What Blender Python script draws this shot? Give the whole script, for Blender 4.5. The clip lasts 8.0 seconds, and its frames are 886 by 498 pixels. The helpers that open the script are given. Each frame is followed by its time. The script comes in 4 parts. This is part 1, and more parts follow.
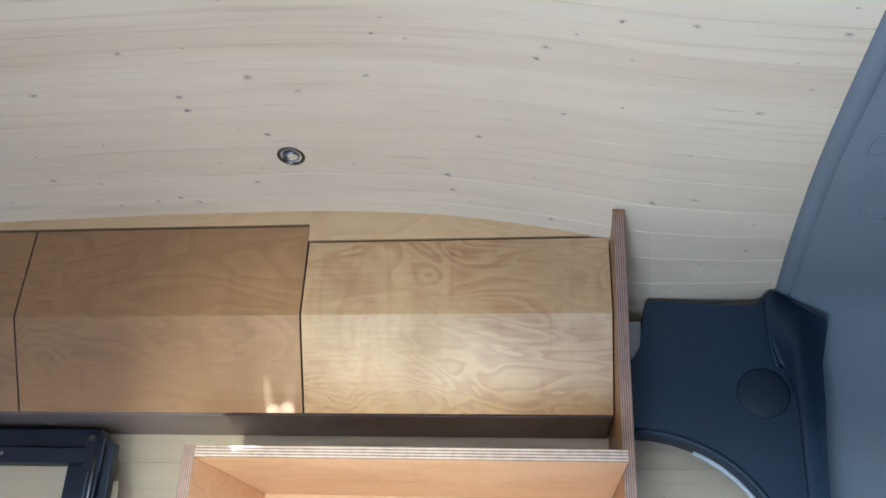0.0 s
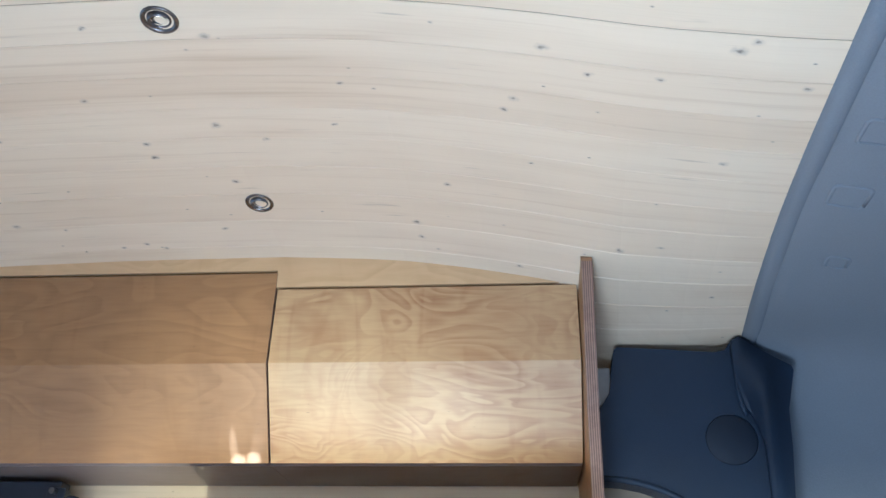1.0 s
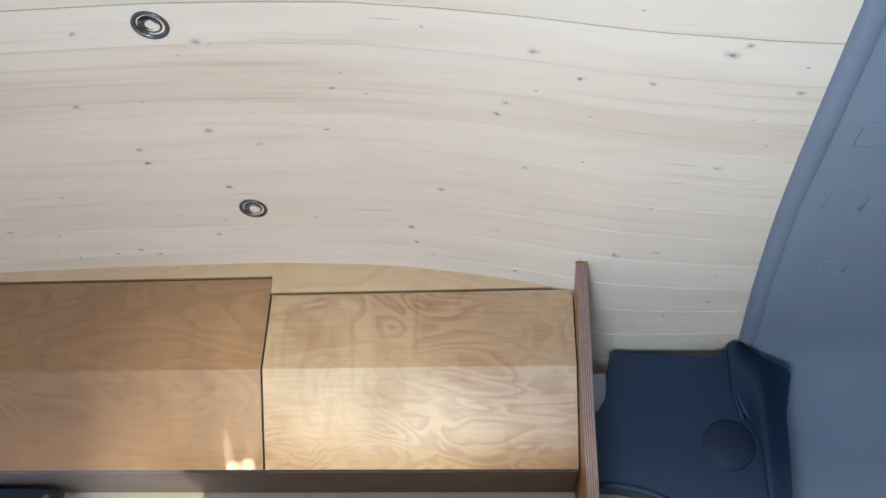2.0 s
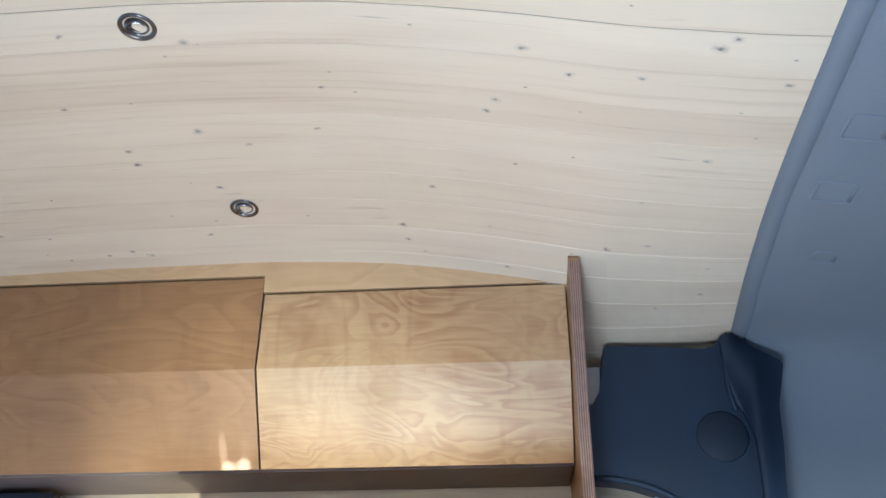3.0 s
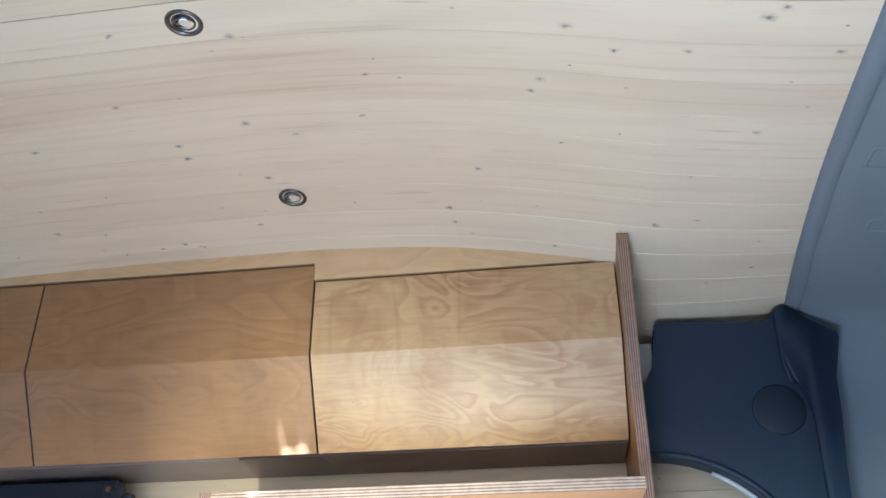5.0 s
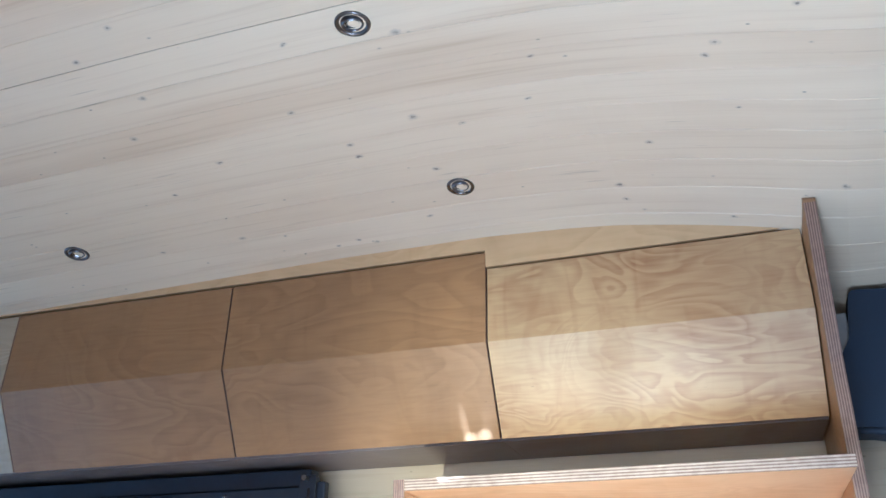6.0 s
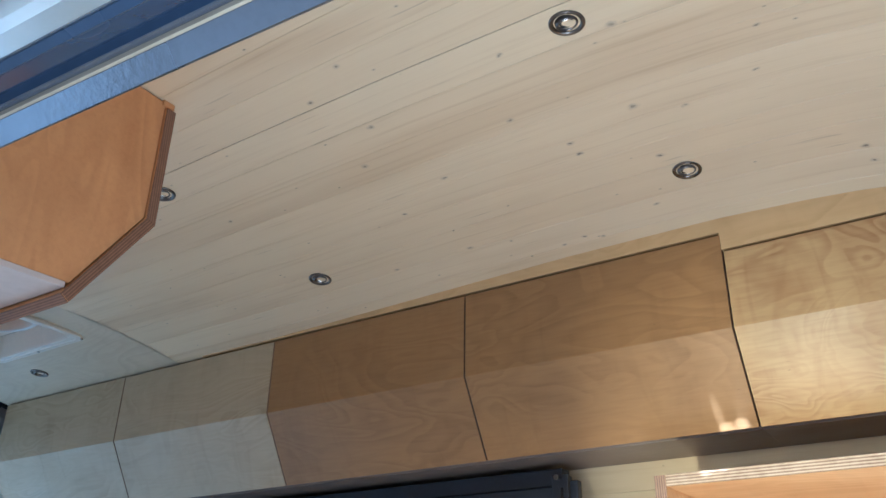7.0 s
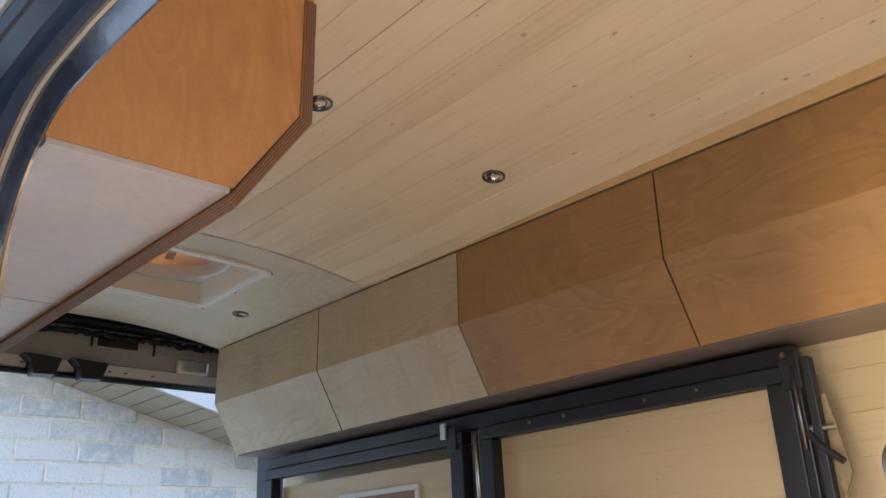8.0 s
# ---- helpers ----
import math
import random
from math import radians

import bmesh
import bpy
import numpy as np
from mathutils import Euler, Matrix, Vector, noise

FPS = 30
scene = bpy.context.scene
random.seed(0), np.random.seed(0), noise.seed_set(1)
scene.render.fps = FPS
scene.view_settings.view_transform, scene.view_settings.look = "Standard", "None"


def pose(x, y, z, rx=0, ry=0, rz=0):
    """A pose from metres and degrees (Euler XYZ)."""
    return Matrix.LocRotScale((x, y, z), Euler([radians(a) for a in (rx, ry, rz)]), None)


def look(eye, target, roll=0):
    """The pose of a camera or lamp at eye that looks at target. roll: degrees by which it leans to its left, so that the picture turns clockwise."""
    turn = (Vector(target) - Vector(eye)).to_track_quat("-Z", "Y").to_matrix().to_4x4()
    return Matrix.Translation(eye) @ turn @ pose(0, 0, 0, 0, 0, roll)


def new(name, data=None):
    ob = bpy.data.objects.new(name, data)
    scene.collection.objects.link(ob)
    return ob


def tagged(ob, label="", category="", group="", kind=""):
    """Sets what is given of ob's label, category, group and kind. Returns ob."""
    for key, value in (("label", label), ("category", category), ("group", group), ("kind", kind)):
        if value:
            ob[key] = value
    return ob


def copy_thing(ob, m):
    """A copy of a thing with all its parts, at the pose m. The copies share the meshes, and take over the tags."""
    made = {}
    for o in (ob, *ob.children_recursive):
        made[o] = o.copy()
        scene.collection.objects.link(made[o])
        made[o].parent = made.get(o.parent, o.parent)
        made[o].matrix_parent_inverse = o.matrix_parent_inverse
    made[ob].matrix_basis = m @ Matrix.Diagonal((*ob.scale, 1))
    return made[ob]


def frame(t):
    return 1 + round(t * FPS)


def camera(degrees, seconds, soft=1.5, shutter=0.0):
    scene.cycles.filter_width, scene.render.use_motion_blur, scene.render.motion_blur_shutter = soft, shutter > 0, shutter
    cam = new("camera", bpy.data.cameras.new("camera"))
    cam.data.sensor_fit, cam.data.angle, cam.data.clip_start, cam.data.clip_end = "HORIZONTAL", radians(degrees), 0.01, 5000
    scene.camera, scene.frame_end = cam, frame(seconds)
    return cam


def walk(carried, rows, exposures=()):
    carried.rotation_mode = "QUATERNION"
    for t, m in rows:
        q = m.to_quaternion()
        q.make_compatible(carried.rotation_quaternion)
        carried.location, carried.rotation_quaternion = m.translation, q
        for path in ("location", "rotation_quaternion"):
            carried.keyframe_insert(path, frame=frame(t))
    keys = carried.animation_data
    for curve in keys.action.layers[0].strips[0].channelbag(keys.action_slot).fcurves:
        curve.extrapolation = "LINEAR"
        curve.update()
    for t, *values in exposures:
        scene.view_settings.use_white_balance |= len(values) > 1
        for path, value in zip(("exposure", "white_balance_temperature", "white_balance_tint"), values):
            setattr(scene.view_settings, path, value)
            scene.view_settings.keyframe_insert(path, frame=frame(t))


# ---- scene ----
cam = camera(54.9, 8.0)
PATH = [
    (0, (0.43, -0.139, 1.29), (0.198, 1.668, 2.114), 2.1),
    (0.5, (0.438, -0.145, 1.299), (0.262, 1.657, 2.149), 1.5),
    (1, (0.434, -0.143, 1.301), (0.271, 1.63, 2.212), 1.2),
    (1.5, (0.442, -0.137, 1.303), (0.274, 1.629, 2.226), 1.4),
    (3, (0.446, -0.14, 1.309), (0.297, 1.636, 2.217), -0.1),
    (3.5, (0.446, -0.14, 1.309), (0.31, 1.625, 2.239), -0.2),
    (4, (0.446, -0.141, 1.308), (0.31, 1.626, 2.236), -0.4),
    (5.5, (0.417, -0.149, 1.306), (0.027, 1.621, 2.151), -0.5),
    (6, (0.393, -0.15, 1.306), (-0.191, 1.567, 2.15), 0.2),
    (6.5, (0.372, -0.166, 1.311), (-0.394, 1.462, 2.185), 0.7),
    (7, (0.347, -0.18, 1.312), (-0.653, 1.338, 2.146), -0.1),
    (7.5, (0.311, -0.148, 1.305), (-0.876, 1.262, 2.082), -1.2),
    (8, (0.256, -0.076, 1.283), (-1.1, 1.219, 1.979), -2.8),
]

EXPOSURES = [(0, 2.22, 4350, 3), (1, 2.48, 4350, 4), (4.2, 2.44, 4480, 4), (5.3, 2.30, 4450, 5), (6.4, 2.45, 4150, 4), (7.0, 2.10, 4800, 2), (7.5, 1.80, 5800, 12), (8, 1.98, 6500, 13)]
walk(cam, [(t, look(eye, target, roll)) for t, eye, target, roll in PATH], EXPOSURES)

from mathutils.bvhtree import BVHTree

# ---- light ----
SUN_ELEVATION, SUN_AZIMUTH = 32.0, 180.5  # degrees; azimuth from +y towards +x
world = bpy.data.worlds.new("sky")
scene.world = world
world.use_nodes = True
wn = world.node_tree.nodes
sky = wn.new("ShaderNodeTexSky")
sky.sky_type = "NISHITA"
sky.sun_disc = False
sky.sun_elevation = radians(SUN_ELEVATION)
sky.sun_rotation = radians(SUN_AZIMUTH)
wn["Background"].inputs["Strength"].default_value = 0.15
world.node_tree.links.new(sky.outputs["Color"], wn["Background"].inputs["Color"])

sun_data = bpy.data.lights.new("sun", "SUN")
sun_data.energy, sun_data.angle, sun_data.color = 4.5, radians(0.5), (1.0, 0.94, 0.85)
sun = new("sun", sun_data)
az, el = radians(SUN_AZIMUTH), radians(SUN_ELEVATION)
toward = Vector((math.sin(az) * math.cos(el), math.cos(az) * math.cos(el), math.sin(el)))
sun.matrix_world = look(toward * 10, (0, 0, 0))


def area_lamp(name, eye, target, sx, sy, watts, colour):
    d = bpy.data.lights.new(name, "AREA")
    d.shape, d.size, d.size_y, d.energy, d.color = "RECTANGLE", sx, sy, watts, colour
    ob = new(name, d)
    ob.matrix_world = look(eye, target)
    return ob


# daylight in the side door, the rear doors and the windscreen
area_lamp("door_daylight", (0.30, 0.05, 0.80), (0.68, 0.38, 1.95), 0.36, 0.35, 2.6, (1.0, 0.96, 0.88))
area_lamp("rear_daylight", (-2.75, 0.82, 1.0), (-1.0, 0.9, 1.3), 1.2, 1.4, 1.2, (0.50, 0.78, 1.0))
area_lamp("windscreen_daylight", (2.25, 0.85, 1.35), (0.9, 0.9, 1.4), 1.3, 0.6, 0.17, (0.80, 0.90, 1.0))
# added spots for sun reflected up through the door: broad golden patches, sharp fleck
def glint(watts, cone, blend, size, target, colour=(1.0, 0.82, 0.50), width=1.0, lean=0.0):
    d = bpy.data.lights.new("glint_spot", "SPOT")
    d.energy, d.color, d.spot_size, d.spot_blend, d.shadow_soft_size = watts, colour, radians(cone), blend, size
    ob = new("glint_spot", d)
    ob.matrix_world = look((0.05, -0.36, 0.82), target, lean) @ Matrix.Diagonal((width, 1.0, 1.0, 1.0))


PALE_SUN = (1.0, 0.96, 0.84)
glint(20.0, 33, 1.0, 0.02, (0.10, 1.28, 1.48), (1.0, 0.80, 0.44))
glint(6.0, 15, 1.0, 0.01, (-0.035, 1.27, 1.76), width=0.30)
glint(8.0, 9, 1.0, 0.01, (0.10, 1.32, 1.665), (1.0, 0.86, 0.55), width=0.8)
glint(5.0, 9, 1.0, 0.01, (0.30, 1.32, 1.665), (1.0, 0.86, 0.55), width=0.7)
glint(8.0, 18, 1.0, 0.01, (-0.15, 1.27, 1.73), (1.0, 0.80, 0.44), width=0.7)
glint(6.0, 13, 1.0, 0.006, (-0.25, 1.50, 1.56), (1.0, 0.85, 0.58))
# narrow spots draw a small U-shaped fleck with two rising tongues
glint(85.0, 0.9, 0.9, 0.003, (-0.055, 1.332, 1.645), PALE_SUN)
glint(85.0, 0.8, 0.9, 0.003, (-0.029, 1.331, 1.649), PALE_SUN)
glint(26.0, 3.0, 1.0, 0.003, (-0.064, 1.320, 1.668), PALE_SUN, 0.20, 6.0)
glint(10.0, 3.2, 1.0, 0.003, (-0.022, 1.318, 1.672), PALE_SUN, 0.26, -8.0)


# ---- materials ----
def mat_start(name, rough=0.5, metal=0.0):
    m = bpy.data.materials.new(name)
    m.use_nodes = True
    nt = m.node_tree
    b = nt.nodes["Principled BSDF"]
    b.inputs["Roughness"].default_value = rough
    b.inputs["Metallic"].default_value = metal
    return m, nt, b


def node(nt, kind, **values):
    n = nt.nodes.new(kind)
    for k, v in values.items():
        n.inputs[k].default_value = v
    return n


def math_node(nt, op, a, b=None, c=None):
    n = nt.nodes.new("ShaderNodeMath")
    n.operation = op
    for i, v in enumerate((a, b, c)):
        if v is None:
            continue
        if isinstance(v, (int, float)):
            n.inputs[i].default_value = v
        else:
            nt.links.new(v, n.inputs[i])
    return n.outputs[0]


def vec_node(nt, op, a, b):
    n = nt.nodes.new("ShaderNodeVectorMath")
    n.operation = op
    for i, v in enumerate((a, b)):
        if isinstance(v, tuple):
            n.inputs[i].default_value = v
        else:
            nt.links.new(v, n.inputs[i])
    return n


def mix_col(nt, fac, a, b):
    n = nt.nodes.new("ShaderNodeMix")
    n.data_type = "RGBA"
    for s, v in ((n.inputs["Factor"], fac), (n.inputs["A"], a), (n.inputs["B"], b)):
        if isinstance(v, (tuple, float, int)):
            s.default_value = (*v, 1) if isinstance(v, tuple) else v
        else:
            nt.links.new(v, s)
    return n.outputs["Result"]


def remap(nt, value, lo, hi, to0=0.0, to1=1.0, smooth=True):
    n = nt.nodes.new("ShaderNodeMapRange")
    n.interpolation_type = "SMOOTHSTEP" if smooth else "LINEAR"
    nt.links.new(value, n.inputs["Value"])
    for k, v in (("From Min", lo), ("From Max", hi), ("To Min", to0), ("To Max", to1)):
        n.inputs[k].default_value = v
    return n.outputs["Result"]


def place_node(nt, scale=(1, 1, 1), jitter=0.0):
    """World place, scaled, with a random shift per object."""
    pos = nt.nodes.new("ShaderNodeNewGeometry").outputs["Position"]
    if jitter:
        r = nt.nodes.new("ShaderNodeObjectInfo").outputs["Random"]
        k = math_node(nt, "MULTIPLY", r, jitter)
        comb = nt.nodes.new("ShaderNodeCombineXYZ")
        for i in range(3):
            nt.links.new(k, comb.inputs[i])
        pos = vec_node(nt, "ADD", pos, comb.outputs[0]).outputs[0]
    return vec_node(nt, "MULTIPLY", pos, scale).outputs[0]


def noise_node(nt, vec, scale, detail=4.0, rough=0.55, distortion=0.0):
    n = node(nt, "ShaderNodeTexNoise", Scale=scale, Detail=detail, Roughness=rough, Distortion=distortion)
    nt.links.new(vec, n.inputs["Vector"])
    return n.outputs["Fac"]


def bump(nt, b, height, strength, distance):
    n = node(nt, "ShaderNodeBump", Strength=strength, Distance=distance)
    nt.links.new(height, n.inputs["Height"])
    nt.links.new(n.outputs["Normal"], b.inputs["Normal"])


def simple_mat(name, colour, rough=0.5, metal=0.0, vary=0.12, grain=60.0, bumps=0.1):
    m, nt, b = mat_start(name, rough, metal)
    p = place_node(nt, jitter=3.0)
    big = noise_node(nt, p, 4.0, 3.0)
    small = noise_node(nt, p, grain, 3.0)
    f = math_node(nt, "ADD", math_node(nt, "MULTIPLY", big, 0.6), math_node(nt, "MULTIPLY", small, 0.4))
    lo = tuple(c * (1 - vary) for c in colour)
    hi = tuple(min(1.0, c * (1 + vary)) for c in colour)
    nt.links.new(mix_col(nt, remap(nt, f, 0.3, 0.7), lo, hi), b.inputs["Base Color"])
    nt.links.new(remap(nt, big, 0.3, 0.7, max(0.02, rough - 0.08), min(1.0, rough + 0.08)), b.inputs["Roughness"])
    if bumps:
        bump(nt, b, small, bumps, 0.002)
    return m


def ply_mat(name, light, dark, stretch=(3.4, 8.0, 9.5), contrast=1.0, rough=0.47, rings_n=10.0, curl=1.3):
    """Birch veneer: flowing contour figure, cross ripples, fine fibres and faint cloudy stains."""
    m, nt, b = mat_start(name, rough)
    p = place_node(nt, stretch, 7.0)
    field = noise_node(nt, p, 0.8, 2.2, 0.38, curl)
    rings = math_node(nt, "FRACT", math_node(nt, "MULTIPLY", field, rings_n))
    rise, drop = remap(nt, rings, 0.10, 0.80), remap(nt, rings, 0.84, 1.0, 1.0, 0.0)
    line = math_node(nt, "MULTIPLY", rise, drop)
    calm = remap(nt, noise_node(nt, p, 0.55, 2.0), 0.38, 0.60, 0.22, 1.0)
    fibre = noise_node(nt, place_node(nt, (14, 150, 150), 5.0), 1.0, 4.0, 0.6)
    cloud = noise_node(nt, place_node(nt, (4.5, 4.0, 4.0), 9.0), 1.0, 3.0, 0.5, 0.6)
    ripple = noise_node(nt, place_node(nt, (22.0, 5.0, 5.0), 11.0), 1.0, 2.0, 0.5, 1.0)
    fleck = noise_node(nt, place_node(nt, (60.0, 420.0, 420.0), 3.0), 1.0, 1.0)
    f = math_node(nt, "MULTIPLY", math_node(nt, "MULTIPLY", line, calm), 0.60 * contrast)
    f = math_node(nt, "ADD", f, math_node(nt, "MULTIPLY", remap(nt, cloud, 0.40, 0.70), 0.42 * contrast))
    f = math_node(nt, "ADD", f, math_node(nt, "MULTIPLY", remap(nt, ripple, 0.50, 0.75), 0.34 * contrast))
    f = math_node(nt, "ADD", f, math_node(nt, "MULTIPLY", remap(nt, fibre, 0.35, 0.75), 0.20))
    col = mix_col(nt, math_node(nt, "MINIMUM", f, 1.0), light, dark)
    col = mix_col(nt, remap(nt, fleck, 0.78, 0.86, 0.0, 0.5), col, tuple(c * 0.4 for c in dark))
    nt.links.new(col, b.inputs["Base Color"])
    nt.links.new(remap(nt, cloud, 0.3, 0.7, rough - 0.06, rough + 0.08), b.inputs["Roughness"])
    wave = math_node(nt, "ADD", math_node(nt, "MULTIPLY", cloud, 2.0), math_node(nt, "MULTIPLY", ripple, 1.4))
    bump(nt, b, math_node(nt, "ADD", fibre, wave), 0.10, 0.002)
    return m


def ply_edge_mat(name, axis, pitch=0.0030, light=(0.36, 0.225, 0.15), dark=(0.15, 0.08, 0.055)):
    """Cut edge of plywood: stacked dark and light veneers across the given axis."""
    m, nt, b = mat_start(name, 0.6)
    pos = place_node(nt)
    d = vec_node(nt, "DOT_PRODUCT", pos, axis).outputs["Value"]
    wob = math_node(nt, "MULTIPLY", noise_node(nt, pos, 9.0, 2.0), 0.0012)
    k = math_node(nt, "PINGPONG", math_node(nt, "DIVIDE", math_node(nt, "ADD", d, wob), pitch / 2), 1.0)
    streak = noise_node(nt, place_node(nt, (40, 40, 40)), 2.0, 4.0)
    f = math_node(nt, "ADD", math_node(nt, "MULTIPLY", remap(nt, k, 0.42, 0.62), 0.85), math_node(nt, "MULTIPLY", remap(nt, streak, 0.4, 0.7), 0.25))
    nt.links.new(mix_col(nt, math_node(nt, "MINIMUM", f, 1.0), light, dark), b.inputs["Base Color"])
    bump(nt, b, k, 0.25, 0.001)
    return m


# knots of the ceiling boards: x, y, radius in mm
KNOTS_FRONT = (
    (0.182, 0.604, 5), (0.353, 0.610, 4), (-0.122, 0.674, 4), (0.036, 0.696, 8), (0.339, 0.661, 4), (0.473, 0.685, 10),
    (0.701, 0.656, 10), (0.718, 0.639, 8), (0.533, 0.724, 7), (0.621, 0.718, 6), (0.792, 0.715, 7), (-0.187, 0.823, 7),
    (0.198, 0.792, 5), (0.438, 0.795, 8), (0.426, 0.821, 6), (-0.012, 0.893, 11), (0.174, 0.889, 5), (-0.137, 0.933, 7),
    (-0.136, 0.971, 6), (0.057, 0.929, 7), (0.464, 0.943, 5), (0.331, 1.028, 7),)
KNOTS_BACK = (
    (-0.024, 1.041, 8), (-0.081, 1.170, 6), (-0.242, 1.210, 6), (-0.209, 1.223, 5), (-0.288, 1.217, 5), (0.269, 1.141, 8),
    (0.275, 1.182, 7), (0.302, 1.213, 5), (0.447, 1.231, 6), (0.612, 1.140, 8), (0.674, 1.124, 6), (0.729, 0.885, 6),
    (0.781, 1.267, 5), (-0.329, 0.570, 6), (-0.416, 0.614, 7), (-0.118, 0.672, 4), (-0.380, 0.716, 7), (-0.460, 0.803, 7),
    (-0.371, 0.914, 7), (-0.503, 0.978, 6), (-0.459, 1.144, 8), (-0.375, 1.160, 5), (-0.641, 1.143, 6), (-0.794, 0.814, 7),)


def spruce_mat(name, light, dark, knots=(), per_island=True, rough=0.42, across=(0, 1, 0)):
    """White-oiled spruce: long grain lines, boards of different tone, knots."""
    m, nt, b = mat_start(name, rough)
    geo = nt.nodes.new("ShaderNodeNewGeometry")
    pos = geo.outputs["Position"]
    rnd = geo.outputs["Random Per Island"] if per_island else nt.nodes.new("ShaderNodeObjectInfo").outputs["Random"]
    comb = nt.nodes.new("ShaderNodeCombineXYZ")
    for i in range(3):
        nt.links.new(math_node(nt, "MULTIPLY", rnd, 13.0), comb.inputs[i])
    side = vec_node(nt, "DOT_PRODUCT", pos, across).outputs["Value"]
    split = nt.nodes.new("ShaderNodeSeparateXYZ")
    nt.links.new(pos, split.inputs[0])
    board = nt.nodes.new("ShaderNodeCombineXYZ")
    nt.links.new(split.outputs[0], board.inputs[0])
    nt.links.new(side, board.inputs[1])
    shifted = vec_node(nt, "ADD", board.outputs[0], comb.outputs[0]).outputs[0]
    waver = noise_node(nt, vec_node(nt, "MULTIPLY", shifted, (1.6, 9.0, 9.0)).outputs[0], 1.0, 2.0)
    grain = noise_node(nt, vec_node(nt, "MULTIPLY", shifted, (2.0, 80.0, 80.0)).outputs[0], 1.0, 4.0, 0.6, 0.5)
    fine = noise_node(nt, vec_node(nt, "MULTIPLY", shifted, (9.0, 420.0, 420.0)).outputs[0], 1.0, 3.0)
    f = math_node(nt, "MULTIPLY", remap(nt, grain, 0.50, 0.84), 0.55)
    f = math_node(nt, "ADD", f, math_node(nt, "MULTIPLY", remap(nt, waver, 0.45, 0.75), 0.36))
    f = math_node(nt, "ADD", f, math_node(nt, "MULTIPLY", remap(nt, fine, 0.4, 0.8), 0.12))
    f = math_node(nt, "ADD", f, math_node(nt, "MULTIPLY", rnd, 0.17))
    col = mix_col(nt, math_node(nt, "MINIMUM", f, 1.0), light, dark)
    # scattered pin knots
    v = node(nt, "ShaderNodeTexVoronoi", Scale=6.0, Randomness=1.0)
    v.voronoi_dimensions = "2D"
    nt.links.new(vec_node(nt, "MULTIPLY", shifted, (0.62, 1.0, 1.0)).outputs[0], v.inputs["Vector"])
    spot = remap(nt, v.outputs["Distance"], 0.003, 0.020, 0.8, 0.0)
    core = remap(nt, v.outputs["Distance"], 0.001, 0.008)
    core = math_node(nt, "SUBTRACT", 1.0, core)
    v2 = node(nt, "ShaderNodeTexVoronoi", Scale=10.0, Randomness=1.0)
    v2.voronoi_dimensions = "2D"
    nt.links.new(vec_node(nt, "MULTIPLY", shifted, (0.55, 1.0, 1.0)).outputs[0], v2.inputs["Vector"])
    some = remap(nt, noise_node(nt, shifted, 4.0, 1.0), 0.48, 0.56)
    core = math_node(nt, "MAXIMUM", core, math_node(nt, "MULTIPLY", remap(nt, v2.outputs["Distance"], 0.004, 0.022, 1.0, 0.0), some))
    if knots:
        wob = nt.nodes.new("ShaderNodeTexNoise")
        wob.inputs["Scale"].default_value = 60.0
        nt.links.new(pos, wob.inputs["Vector"])
        shake = vec_node(nt, "MULTIPLY", vec_node(nt, "SUBTRACT", wob.outputs["Color"], (0.5, 0.5, 0.5)).outputs[0], (0.012, 0.009, 0.0)).outputs[0]
        flat = vec_node(nt, "MULTIPLY", vec_node(nt, "ADD", pos, shake).outputs[0], (0.7, 1.0, 0.0)).outputs[0]
        for x, y, r in knots:
            d = vec_node(nt, "DISTANCE", flat, (0.7 * x, y, 0.0)).outputs["Value"]
            spot = math_node(nt, "MAXIMUM", spot, remap(nt, d, r * 0.0001, r * 0.00100, 1.0, 0.0))
            core = math_node(nt, "MAXIMUM", core, remap(nt, d, r * 0.0001, r * 0.00042, 1.0, 0.0))
    # knots fade in and out under the oil, with a darker heart
    mottle = remap(nt, noise_node(nt, pos, 170.0, 3.0), 0.35, 0.65, 0.45, 1.0)
    strong = remap(nt, noise_node(nt, pos, 5.0, 1.0), 0.35, 0.65, 0.55, 0.90)
    col = mix_col(nt, math_node(nt, "MULTIPLY", math_node(nt, "MULTIPLY", spot, mottle), strong), col, (0.33, 0.265, 0.205))
    col = mix_col(nt, math_node(nt, "MULTIPLY", math_node(nt, "MULTIPLY", core, mottle), 0.80), col, (0.13, 0.10, 0.08))
    # short resin streaks along the grain
    streak = noise_node(nt, vec_node(nt, "MULTIPLY", shifted, (7.0, 130.0, 130.0)).outputs[0], 1.0, 2.0, 0.5)
    col = mix_col(nt, remap(nt, streak, 0.70, 0.82, 0.0, 0.5), col, (0.36, 0.26, 0.17))
    nt.links.new(col, b.inputs["Base Color"])
    nt.links.new(remap(nt, waver, 0.3, 0.7, rough - 0.06, rough + 0.1), b.inputs["Roughness"])
    bump(nt, b, math_node(nt, "ADD", grain, math_node(nt, "MULTIPLY", fine, 0.4)), 0.10, 0.002)
    return m


